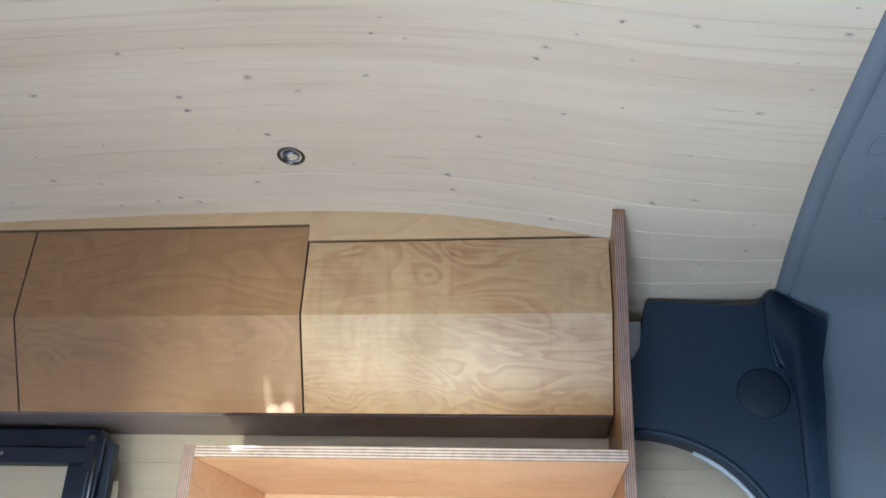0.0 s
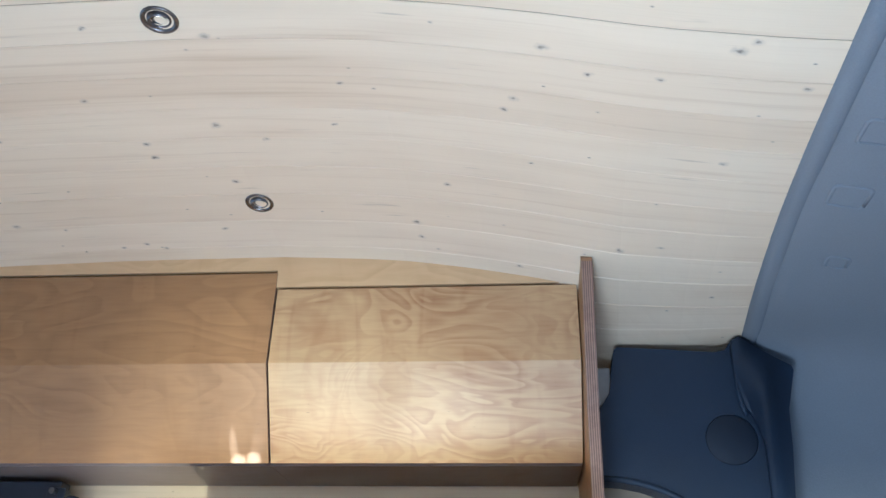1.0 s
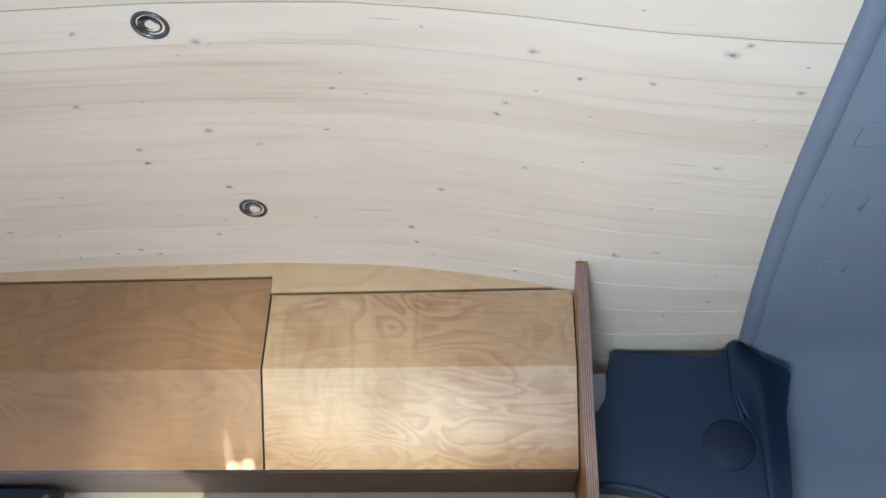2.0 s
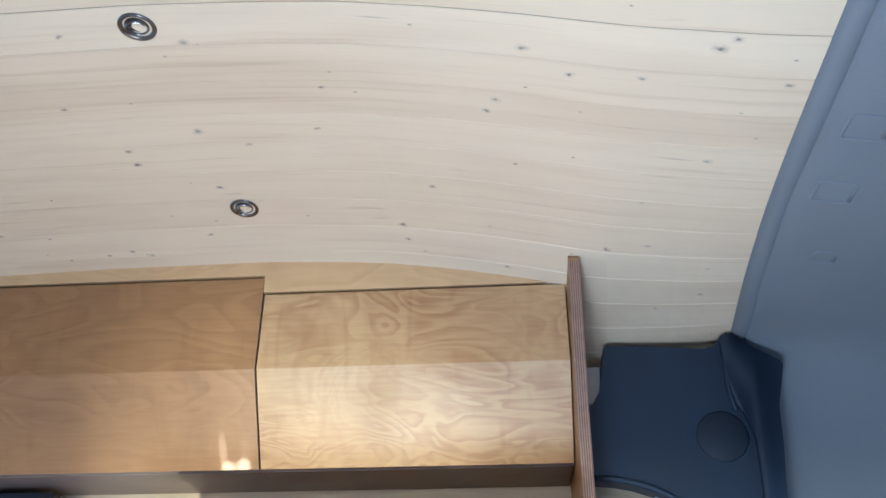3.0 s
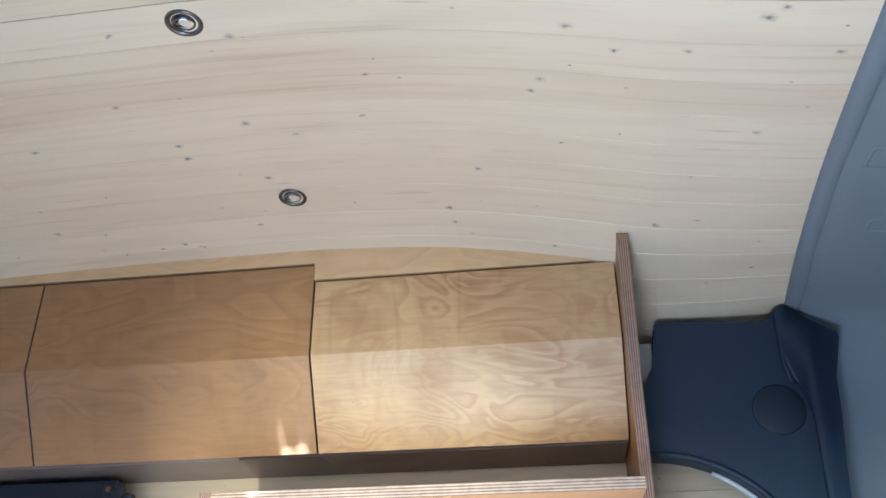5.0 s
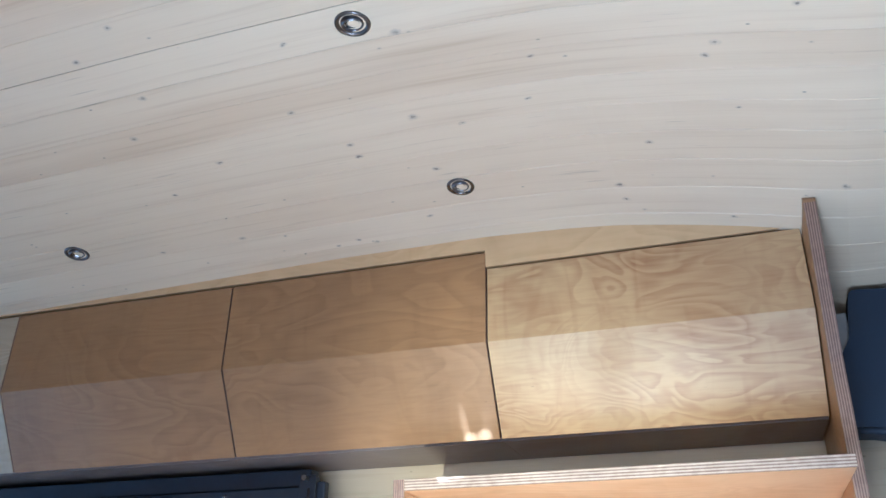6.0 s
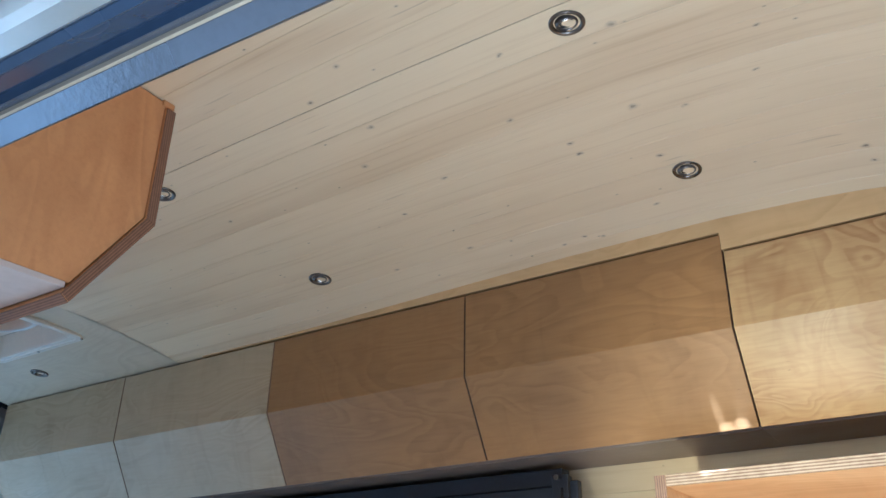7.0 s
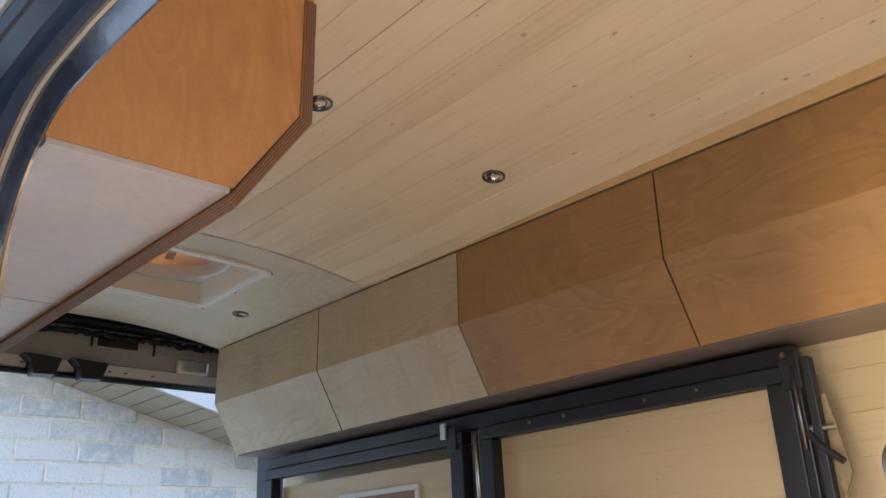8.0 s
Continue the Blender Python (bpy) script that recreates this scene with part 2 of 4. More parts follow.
SPRUCE = spruce_mat("oiled_spruce", (0.81, 0.665, 0.465), (0.60, 0.440, 0.270), KNOTS_FRONT + KNOTS_BACK)
SPRUCE_WALL = spruce_mat("spruce_wall", (0.60, 0.49, 0.335), (0.45, 0.34, 0.21), per_island=False, across=(0, 0, 1))
BED_BOARD = spruce_mat("bed_board", (0.52, 0.41, 0.27), (0.40, 0.30, 0.18), per_island=False, across=(0, 0, 1))
BIRCH = ply_mat("birch_veneer", (0.37, 0.203, 0.082), (0.20, 0.100, 0.039), contrast=0.44)
BIRCH_SWIRL = ply_mat("birch_swirl", (0.58, 0.385, 0.185), (0.32, 0.15, 0.058), stretch=(5.2, 9.0, 11.5), contrast=0.64, rings_n=10.0, curl=1.7)
BIRCH_PALE = ply_mat("birch_fascia", (0.68, 0.46, 0.235), (0.52, 0.32, 0.145), contrast=0.5)
BIRCH_REAR = ply_mat("birch_rear", (0.55, 0.445, 0.295), (0.39, 0.29, 0.175), contrast=0.7)
BIRCH_CEILING = ply_mat("birch_ceiling", (0.66, 0.56, 0.415), (0.52, 0.42, 0.29), contrast=0.5)
BIRCH_WARM = ply_mat("birch_warm", (0.72, 0.36, 0.15), (0.52, 0.225, 0.085), stretch=(9.0, 9.0, 2.0), contrast=0.6)
BIRCH_BOX = ply_mat("birch_box", (0.72, 0.47, 0.25), (0.58, 0.33, 0.15), contrast=0.6)
UNDER = simple_mat("underside_board", (0.62, 0.53, 0.50), 0.5, vary=0.08)
# the shade under the far cabinets is put into this darker veneer
SOFFIT = ply_mat("birch_underside_shade", (0.22, 0.175, 0.155), (0.16, 0.12, 0.10), contrast=0.5)
# dusty unoiled board edges, darkened further for the shade inside the joint
JOINT = simple_mat("unoiled_dusty_shaded_joint", (0.36, 0.27, 0.18), 0.9)
# near-black, so that gaps between doors and planks read as shade
GAP_SHADE = simple_mat("gap_shade", (0.06, 0.04, 0.03), 0.8)
EDGE_X = ply_edge_mat("ply_edge_x", (1, 0, 0), 0.0036)
EDGE_Z = ply_edge_mat("ply_edge_z", (0, 0, 1), 0.0045, light=(0.56, 0.42, 0.30), dark=(0.22, 0.13, 0.085))
EDGE_Y = ply_edge_mat("ply_edge_y", (0, 1, 0), 0.0036, (0.30, 0.155, 0.095), (0.17, 0.085, 0.055))
EDGE_D = ply_edge_mat("ply_edge_diagonal", (0, 0.81, -0.58), 0.0036, (0.30, 0.155, 0.095), (0.16, 0.08, 0.05))
GREY_LINING = simple_mat("grey_headliner", (0.195, 0.205, 0.222), 0.9, vary=0.07, grain=400.0, bumps=0.25)
BLACK_TRIM = simple_mat("black_plastic", (0.014, 0.025, 0.049), 0.55, vary=0.2, grain=500.0, bumps=0.3)
BLACK_COVER = simple_mat("black_cover", (0.007, 0.012, 0.024), 0.6, vary=0.15, grain=500.0)
BLACK_STEEL = simple_mat("black_steel", (0.008, 0.011, 0.021), 0.42, vary=0.3, grain=90.0)
STEEL = simple_mat("zinc_steel", (0.55, 0.55, 0.53), 0.35, 1.0)
CHROME = simple_mat("satin_chrome", (0.36, 0.355, 0.35), 0.22, 1.0, vary=0.06, bumps=0.0)
LAMP_RING = simple_mat("dull_nickel_ring", (0.20, 0.185, 0.18), 0.34, 1.0, vary=0.08, bumps=0.0)
DARK_RING = simple_mat("dark_recess", (0.02, 0.02, 0.02), 0.4)
WHITE_PAINT = simple_mat("white_paint", (0.62, 0.62, 0.62), 0.35, vary=0.05)
BEIGE_METAL = simple_mat("beige_painted_metal", (0.36, 0.345, 0.33), 0.45, vary=0.08)
LATCH = simple_mat("brown_primed_metal", (0.27, 0.205, 0.135), 0.5, vary=0.12)
CREAM = simple_mat("cream_plastic", (0.74, 0.68, 0.60), 0.4, vary=0.05)
RUBBER = simple_mat("black_rubber", (0.01, 0.01, 0.012), 0.6)
BODY = simple_mat("dark_blue_paint", (0.04, 0.065, 0.125), 0.25, vary=0.1, bumps=0.0)
ALU = simple_mat("polished_aluminium", (0.34, 0.38, 0.46), 0.24, 1.0, vary=0.1, grain=120.0)
SEAL = simple_mat("cream_seal", (0.50, 0.44, 0.35), 0.7)
SILVER = simple_mat("silver_track", (0.75, 0.78, 0.80), 0.3, 0.7, vary=0.05)
AMBER = simple_mat("amber_vent_cover", (0.52, 0.26, 0.13), 0.35, vary=0.2)
_nt = AMBER.node_tree
_tr = node(_nt, "ShaderNodeBsdfTranslucent", Color=(0.60, 0.27, 0.12, 1))
_mx = node(_nt, "ShaderNodeMixShader", Fac=0.13)
_nt.links.new(_nt.nodes["Principled BSDF"].outputs[0], _mx.inputs[1])
_nt.links.new(_tr.outputs[0], _mx.inputs[2])
_nt.links.new(_mx.outputs[0], _nt.nodes["Material Output"].inputs["Surface"])
MORTAR = simple_mat("mortar", (0.80, 0.79, 0.73), 0.95, vary=0.2)
GROUND = simple_mat("asphalt", (0.052, 0.050, 0.048), 0.9, vary=0.15, grain=30.0)
# out of view: floor and kitchen base are dark to limit sun bounce
FLOOR = simple_mat("floor_vinyl", (0.11, 0.085, 0.065), 0.5, vary=0.2)
BASE_GREY = simple_mat("dark_grey_low_bounce", (0.10, 0.10, 0.105), 0.5)
SLATE = simple_mat("roof_tile", (0.10, 0.09, 0.09), 0.8)
SLAT = simple_mat("grey_soffit_slat", (0.42, 0.39, 0.31), 0.6, vary=0.1)


def glass_mat(name, colour, rough):
    m, nt, b = mat_start(name, rough)
    b.inputs["Base Color"].default_value = (*colour, 1)
    b.inputs["Transmission Weight"].default_value = 1.0
    b.inputs["IOR"].default_value = 1.45
    return m


LENS = glass_mat("clear_lens", (0.95, 0.95, 0.95), 0.06)


def brick_mat():
    m, nt, b = mat_start("weathered_brick", 0.9)
    r = nt.nodes.new("ShaderNodeObjectInfo").outputs["Random"]
    p = place_node(nt, jitter=5.0)
    stain = noise_node(nt, p, 20.0, 6.0, 0.7)
    grit = noise_node(nt, p, 110.0, 3.0)
    warm = mix_col(nt, remap(nt, r, 0.30, 0.80), (0.84, 0.88, 0.90), (0.58, 0.66, 0.73))
    pale = mix_col(nt, remap(nt, stain, 0.40, 0.70), warm, (0.87, 0.89, 0.90))
    nt.links.new(mix_col(nt, remap(nt, grit, 0.5, 0.75, 0.0, 0.30), pale, (0.28, 0.25, 0.22)), b.inputs["Base Color"])
    bump(nt, b, math_node(nt, "ADD", stain, math_node(nt, "MULTIPLY", grit, 0.5)), 0.5, 0.006)
    return m


BRICK = brick_mat()


# ---- mesh helpers ----
def link_bm(name, bm, material, parent=None, label="", smooth=False):
    bmesh.ops.recalc_face_normals(bm, faces=bm.faces)
    me = bpy.data.meshes.new(name)
    bm.to_mesh(me)
    bm.free()
    mats = material if isinstance(material, (list, tuple)) else [material]
    for mm in mats:
        me.materials.append(mm)
    if smooth:
        me.shade_smooth()
    ob = new(name, me)
    if parent is not None:
        ob.parent = parent
    return tagged(ob, label)


def part(name, bm, material, parent, label="", smooth=False):
    return link_bm(name, bm, material, parent, label, smooth)


def empty(name, label, category, group="", at=(0, 0, 0)):
    ob = new(name)
    ob.location = at
    ob.empty_display_size = 0.1
    return tagged(ob, label, category, group)


def box_bm(x0, x1, y0, y1, z0, z1, bevel=0.0, bm=None):
    own = bmesh.new()
    bmesh.ops.create_cube(own, size=1.0, matrix=Matrix.Translation(((x0 + x1) / 2, (y0 + y1) / 2, (z0 + z1) / 2)) @ Matrix.Diagonal((x1 - x0, y1 - y0, z1 - z0, 1)))
    if bevel:
        bmesh.ops.bevel(own, geom=own.edges[:], offset=bevel, segments=2, profile=0.5, affect="EDGES")
    if bm is None:
        return own
    tmp = bpy.data.meshes.new("tmp")
    own.to_mesh(tmp)
    own.free()
    bm.from_mesh(tmp)
    bpy.data.meshes.remove(tmp)
    return bm


def prism_bm(outline, axis, lo, hi, bevel=0.0):
    """A closed outline pushed along an axis. axis 'x': outline of (y, z); 'y': of (x, z); 'z': of (x, y)."""
    bm = bmesh.new()

    def at(p, d):
        return {"x": (d, p[0], p[1]), "y": (p[0], d, p[1]), "z": (p[0], p[1], d)}[axis]
    a = [bm.verts.new(at(p, lo)) for p in outline]
    b = [bm.verts.new(at(p, hi)) for p in outline]
    n = len(outline)
    bm.faces.new(a)
    bm.faces.new(b[::-1])
    for i in range(n):
        bm.faces.new((a[i], a[(i + 1) % n], b[(i + 1) % n], b[i]))
    if bevel:
        bmesh.ops.bevel(bm, geom=bm.edges[:], offset=bevel, segments=2, profile=0.5, affect="EDGES")
    return bm


def lathe_bm(profile, n=32, m=None):
    """Rings of (radius, height) about z."""
    bm = bmesh.new()
    rings = []
    for r, h in profile:
        if r < 1e-6:
            rings.append([bm.verts.new((0, 0, h))])
        else:
            rings.append([bm.verts.new((r * math.cos(2 * math.pi * i / n), r * math.sin(2 * math.pi * i / n), h)) for i in range(n)])
    for p, q in zip(rings, rings[1:]):
        for i in range(n):
            j = (i + 1) % n
            if len(p) == 1:
                bm.faces.new((p[0], q[i], q[j]))
            elif len(q) == 1:
                bm.faces.new((p[i], p[j], q[0]))
            else:
                bm.faces.new((p[i], p[j], q[j], q[i]))
    if m is not None:
        bmesh.ops.transform(bm, matrix=m, verts=bm.verts)
    return bm


def tube_bm(points, radius, n=12):
    bm = bmesh.new()
    rings = []
    pts = [Vector(p) for p in points]
    for i, p in enumerate(pts):
        d = (pts[min(i + 1, len(pts) - 1)] - pts[max(i - 1, 0)]).normalized()
        u = d.cross(Vector((0.13, 0.97, 0.2))).normalized()
        w = d.cross(u)
        rings.append([bm.verts.new(p + radius * (u * math.cos(2 * math.pi * k / n) + w * math.sin(2 * math.pi * k / n))) for k in range(n)])
    for a, b in zip(rings, rings[1:]):
        for k in range(n):
            bm.faces.new((a[k], a[(k + 1) % n], b[(k + 1) % n], b[k]))
    bm.faces.new(rings[0])
    bm.faces.new(rings[-1][::-1])
    return bm


# ---- the shell of the van ----
CROWN_X = (-2.6, -1.1, -0.6, -0.3, 0.0, 0.16, 0.25, 0.37, 0.47, 0.55, 0.61, 0.75, 0.86, 1.0)
CROWN_Z = (2.024, 2.030, 2.044, 2.052, 2.054, 2.047, 2.040, 2.022, 2.003, 1.985, 1.972, 1.950, 1.938, 1.93)


def ceiling_z(x, y):
    """The lining sinks towards the cab and a little towards both sides."""
    fall = 0.26 - 0.13 * min(1.0, max(0.0, (x - 0.6) / 0.25)) if y > 0.85 else -0.06
    return float(np.interp(x, CROWN_X, CROWN_Z)) - fall * (y - 0.85) ** 2


WALL_Y = 1.515          # far wall's face
REAR_X, SEAM_X = -2.23, -1.45
PLANK = 0.0745


def front_end(y):
    return 0.812 + 0.048 * max(0.0, (y - 0.5) / 0.9) ** 1.5


def plank_ceiling():
    """Tongue-and-groove boards that run the length of the van, each with chamfered edges."""
    verts, faces, slots = [], [], []
    k = 0
    y = 0.1065 + PLANK
    while y < 1.50:
        # open joints near the door, tight and slightly stepped ones further in
        open_joint = 6 <= k <= 8
        half = 0.00045 if open_joint else 0.0002
        tilt = (0.00012 + 0.00010 * ((k * 5) % 3)) if k > 9 else 0.0
        y0, y1 = y + half, min(y + PLANK, 1.53) - (0.00045 if 5 <= k <= 7 else 0.0002)
        n = 60
        base = len(verts)
        section = ((y0, 0.012), (y0, 0.0010), (y0 + 0.0006, 0.0), (y1 - 0.0006, 0.0), (y1, 0.0010), (y1, 0.012))
        lift = 0.0002 * ((k * 7) % 3 - 1)
        for i in range(n + 1):
            for yy, dz in section:
                x = SEAM_X + 0.002 + (front_end(yy) - SEAM_X - 0.002) * i / n
                verts.append((x, yy, ceiling_z(x, yy) + dz + lift + tilt * (2 * (yy - y0) / PLANK - 1)))
        for i in range(n):
            for j in range(6):
                a, b = base + i * 6 + j, base + i * 6 + (j + 1) % 6
                faces.append((a, b, b + 6, a + 6))
                slots.append(1 if (j == 0 and 6 <= k <= 8) or (j == 4 and 5 <= k <= 7) else 0)
        faces.append(tuple(base + j for j in range(6)))
        faces.append(tuple(base + n * 6 + j for j in range(5, -1, -1)))
        slots += [0, 0]
        y += PLANK
        k += 1
    me = bpy.data.meshes.new("ceiling")
    me.from_pydata(verts, [], faces)
    me.materials.append(SPRUCE)
    me.materials.append(JOINT)
    me.polygons.foreach_set("material_index", slots)
    ob = new("ceiling", me)
    return tagged(ob, "white-oiled spruce plank ceiling with knots, curved towards the cab", "ceiling", kind="structure")


plank_ceiling()

VENT = (-1.95, -1.555, 0.665, 1.058)   # outer frame of the roof vent


def rear_ceiling():
    verts, faces = [], []
    hole = (VENT[0] + 0.03, VENT[1] - 0.03, VENT[2] + 0.03, VENT[3] - 0.03)
    xs = sorted(list(np.linspace(REAR_X, SEAM_X - 0.002, 14)) + [hole[0], hole[1]])
    ys = sorted(list(np.linspace(0.16, 1.53, 20)) + [hole[2], hole[3]])
    for dz in (0.0, 0.012):
        for x in xs:
            for y in ys:
                verts.append((x, y, ceiling_z(x, y) + dz))
    ny, half = len(ys), len(xs) * len(ys)

    def inside(i, j):
        return hole[0] - 1e-6 <= xs[i] < hole[1] - 1e-6 and hole[2] - 1e-6 <= ys[j] < hole[3] - 1e-6
    for i in range(len(xs) - 1):
        for j in range(ny - 1):
            if inside(i, j):
                continue
            a = i * ny + j
            faces.append((a, a + 1, a + ny + 1, a + ny))
            faces.append(tuple(half + v for v in (a, a + ny, a + ny + 1, a + 1)))
    me = bpy.data.meshes.new("ceiling_rear")
    me.from_pydata(verts, [], faces)
    me.materials.append(BIRCH_CEILING)
    tagged(new("ceiling_rear", me), "pale plywood ceiling panel round the roof vent", "ceiling", kind="structure")


rear_ceiling()


def slab(name, x0, x1, y0, y1, z0, z1, mat, label, category, bevel=0.0):
    return tagged(link_bm(name, box_bm(x0, x1, y0, y1, z0, z1, bevel), mat), label, category, kind="structure")


for x0, x1, y0, y1 in ((-2.46, -1.92, 0.05, 1.66), (-1.585, 2.3, 0.05, 1.66), (-1.92, -1.585, 0.05, 0.70), (-1.92, -1.585, 1.025, 1.66)):
    slab("roof", x0, x1, y0, y1, 2.09, 2.13, BODY, "dark painted steel roof skin of the van", "roof")
slab("rear_roof_bow", -2.46, -2.441, 0.05, 1.66, 1.98, 2.089, BODY, "dark painted rear roof bow", "roof")
slab("floor", -2.40, 1.9, 0.12, 1.60, -0.05, 0.0, FLOOR, "wood-coloured vinyl floor of the van", "floor")
slab("wall_far_skin", -2.225, 0.98, 1.56, 1.60, -0.05, 2.1, BODY, "dark painted steel side of the van", "wall")
slab("wall_near_rear", -2.42, -0.73, 0.09, 0.15, -0.05, 2.1, BODY, "dark painted steel side of the van", "wall")
slab("wall_near_front", 0.70, 0.98, 0.09, 0.19, -0.05, 1.95, BODY, "dark painted steel door pillar", "wall")
slab("wall_near_top", -0.80, 0.98, 0.10, 0.192, 1.80, 2.1, BODY, "dark painted steel above the sliding door", "wall")
slab("lining_near", -2.30, -0.72, 0.152, 0.185, 0.0, 1.93, SPRUCE_WALL, "pale wooden lining of the near side wall", "wall")
slab("rear_pillar_far", -2.44, -2.36, 1.545, 1.60, -0.05, 2.05, BLACK_TRIM, "dark painted rear door pillar", "wall")
slab("rear_pillar_near", -2.44, -2.30, 0.09, 0.22, -0.05, 2.05, BODY, "dark painted rear door pillar", "wall")

wall_far = slab("wall_far", -2.22, 1.0, WALL_Y + 0.012, WALL_Y + 0.04, 0.0, 1.96, GAP_SHADE, "dark backing behind the plank lining of the far wall", "wall")


# cab lining: a smooth felt shell that rolls down at both sides and to the windscreen
def headliner():
    verts, faces = [], []
    top = ((0.80, 1.905), (0.90, 1.895), (0.98, 1.885), (1.10, 1.875), (1.30, 1.855), (1.50, 1.82), (1.70, 1.76), (1.85, 1.67))
    sec = []
    for i in range(7):
        a = math.pi / 2 * i / 6
        sec.append((1.30 + 0.19 * math.sin(a), 0.19 * (math.cos(a) - 1)))
    sec = [(1.50, -0.75), (1.495, -0.45)] + sec[::-1]
    near = [(1.70 - y, dz) for y, dz in sec]
    sec = sec + [(1.1, 0.006), (0.85, 0.010), (0.6, 0.006)] + near[::-1]
    for i, (x, z) in enumerate(top):
        blend = max(0.0, 1.0 - i / 3.0)
        for y, dz in sec:
            yy = min(max(y, 0.2), 1.5)
            xe = front_end(yy)
            drop = min(0.0, dz)
            if i == 0:
                verts.append((xe, y, ceiling_z(xe, yy) - 0.004 + (drop if drop < -0.08 else 0.0)))
            else:
                lift = ceiling_z(xe, yy) - 0.006
                verts.append((max(x, xe + 0.02 * i), y, (1 - blend) * (z + dz) + blend * (lift + (drop if drop < -0.08 else 0.0))))
    n = len(sec)
    for i in range(len(top) - 1):
        for j in range(n - 1):
            a = i * n + j
            faces.append((a, a + 1, a + n + 1, a + n))
    me = bpy.data.meshes.new("cab_headliner")
    me.from_pydata(verts, [], faces)
    me.materials.append(GREY_LINING)
    me.shade_smooth()
    ob = new("cab_headliner", me)
    s = ob.modifiers.new("thickness", "SOLIDIFY")
    s.thickness, s.offset = 0.012, 1.0
    return tagged(ob, "grey felt headliner of the cab with moulded marks", "headliner", kind="structure")


head = headliner()
# moulded rounded squares, pressed into the felt
felt = BVHTree.FromPolygons([v.co for v in head.data.vertices], [p.vertices for p in head.data.polygons])
for mx, my, half in ((0.900, 0.782, 0.025), (0.906, 0.932, 0.025), (0.945, 1.115, 0.016)):
    ring = []
    for cx, cy, a0 in ((1, 1, 0), (-1, 1, 90), (-1, -1, 180), (1, -1, 270)):
        for i in range(5):
            a = radians(a0 + 22.5 * i)
            px, py = mx + cx * (half - 0.007) + 0.007 * math.cos(a), my + cy * (half - 0.007) + 0.007 * math.sin(a)
            hit = felt.ray_cast(Vector((px, py, 1.5)), Vector((0, 0, 1)))[0]
            ring.append((px, py, hit.z + 0.0008))
    part("moulded_mark", tube_bm(ring + ring[:1], 0.0034, 8), GREY_LINING, head, "faint square embossing", True)
roll = [(front_end(y) + 0.018, y, ceiling_z(front_end(y), y) + 0.006) for y in np.linspace(0.22, 1.43, 26)]
part("rolled_edge", tube_bm(roll, 0.018, 20), GREY_LINING, head, "rolled felt edge", True)
slab("cab_floor", 0.98, 2.4, 0.05, 1.66, -0.05, 0.0, RUBBER, "black rubber floor of the cab", "floor")
slab("cab_dash", 1.75, 2.3, 0.12, 1.58, 0.0, 0.95, BLACK_TRIM, "black plastic dashboard of the cab", "dashboard", 0.02)
slab("cab_door_far", 0.98, 1.9, 1.56, 1.60, -0.05, 1.25, BODY, "dark painted cab door", "door")
slab("cab_door_near", 0.98, 1.9, 0.06, 0.10, -0.05, 1.25, BODY, "dark painted cab door", "door")

# far wall planks
k = 0
z = 1.585 - 0.078 * 20
while z < 1.93:
    bm = box_bm(-2.215, 0.99, WALL_Y, WALL_Y + 0.012, z + 0.0002, min(z + 0.078, 1.95) - 0.0002, 0.0004)
    part("plank", bm, SPRUCE_WALL, wall_far)
    z += 0.078

# ---- sliding door opening ----
DOOR_TOP, DOOR_REAR, DOOR_R = 1.765, -0.692, 0.20


def door_edge_sweep(name, profile, mat, label, s0=0.0, s1=1.0, parent=None, closed=False):
    """Pushes a profile of (y, inset into the opening) along the door's top, round its corner and down the pillar."""
    path = []
    for i in range(15):
        path.append((0.72 + (DOOR_REAR + DOOR_R - 0.72) * i / 14, DOOR_TOP, 0.0, -1.0))
    for i in range(1, 17):
        a = math.pi / 2 * i / 16
        path.append((DOOR_REAR + DOOR_R - DOOR_R * math.sin(a), DOOR_TOP - DOOR_R + DOOR_R * math.cos(a), math.sin(a), -math.cos(a)))
    for i in range(1, 9):
        path.append((DOOR_REAR, DOOR_TOP - DOOR_R - 1.5 * i / 8, 1.0, 0.0))
    n = len(path)
    path = path[int(s0 * (n - 1)):int(s1 * (n - 1)) + 1]
    bm = bmesh.new()
    rows = [[bm.verts.new((x + nx * d, y - 0.02 * min(1.0, max(0.0, (0.1 - x) / 0.5)), zz + nz * d)) for y, d in profile] for x, zz, nx, nz in path]
    m = len(profile)
    for a, b in zip(rows, rows[1:]):
        for j in range(m if closed else m - 1):
            bm.faces.new((a[j], a[(j + 1) % m], b[(j + 1) % m], b[j]))
    if closed:
        bm.faces.new(rows[0])
        bm.faces.new(rows[-1][::-1])
    return link_bm(name, bm, mat, parent, label, smooth=False)


door_frame = tagged(empty("sliding_door_frame", "dark painted sliding door frame with an aluminium edge strip", "door frame"), kind="structure")
door_edge_sweep("edge_strip", ((0.199, -0.03), (0.184, 0.0340), (0.181, 0.0350), (0.166, 0.020), (0.164, 0.012), (0.186, -0.03)), ALU, "polished aluminium strip", 0.0, 0.77, door_frame, True)
door_edge_sweep("jamb", ((0.199, -0.03), (0.184, 0.0340), (0.181, 0.0350), (0.166, 0.020), (0.164, 0.012), (0.186, -0.03)), SPRUCE_WALL, "pale wooden jamb", 0.77, 1.0, door_frame, True)
door_edge_sweep("seal", ((0.165, 0.014), (0.165, 0.0205), (0.163, 0.0225), (0.160, 0.0225), (0.159, 0.018)), SEAL, "cream rubber seal", 0.0, 1.0, door_frame, True)
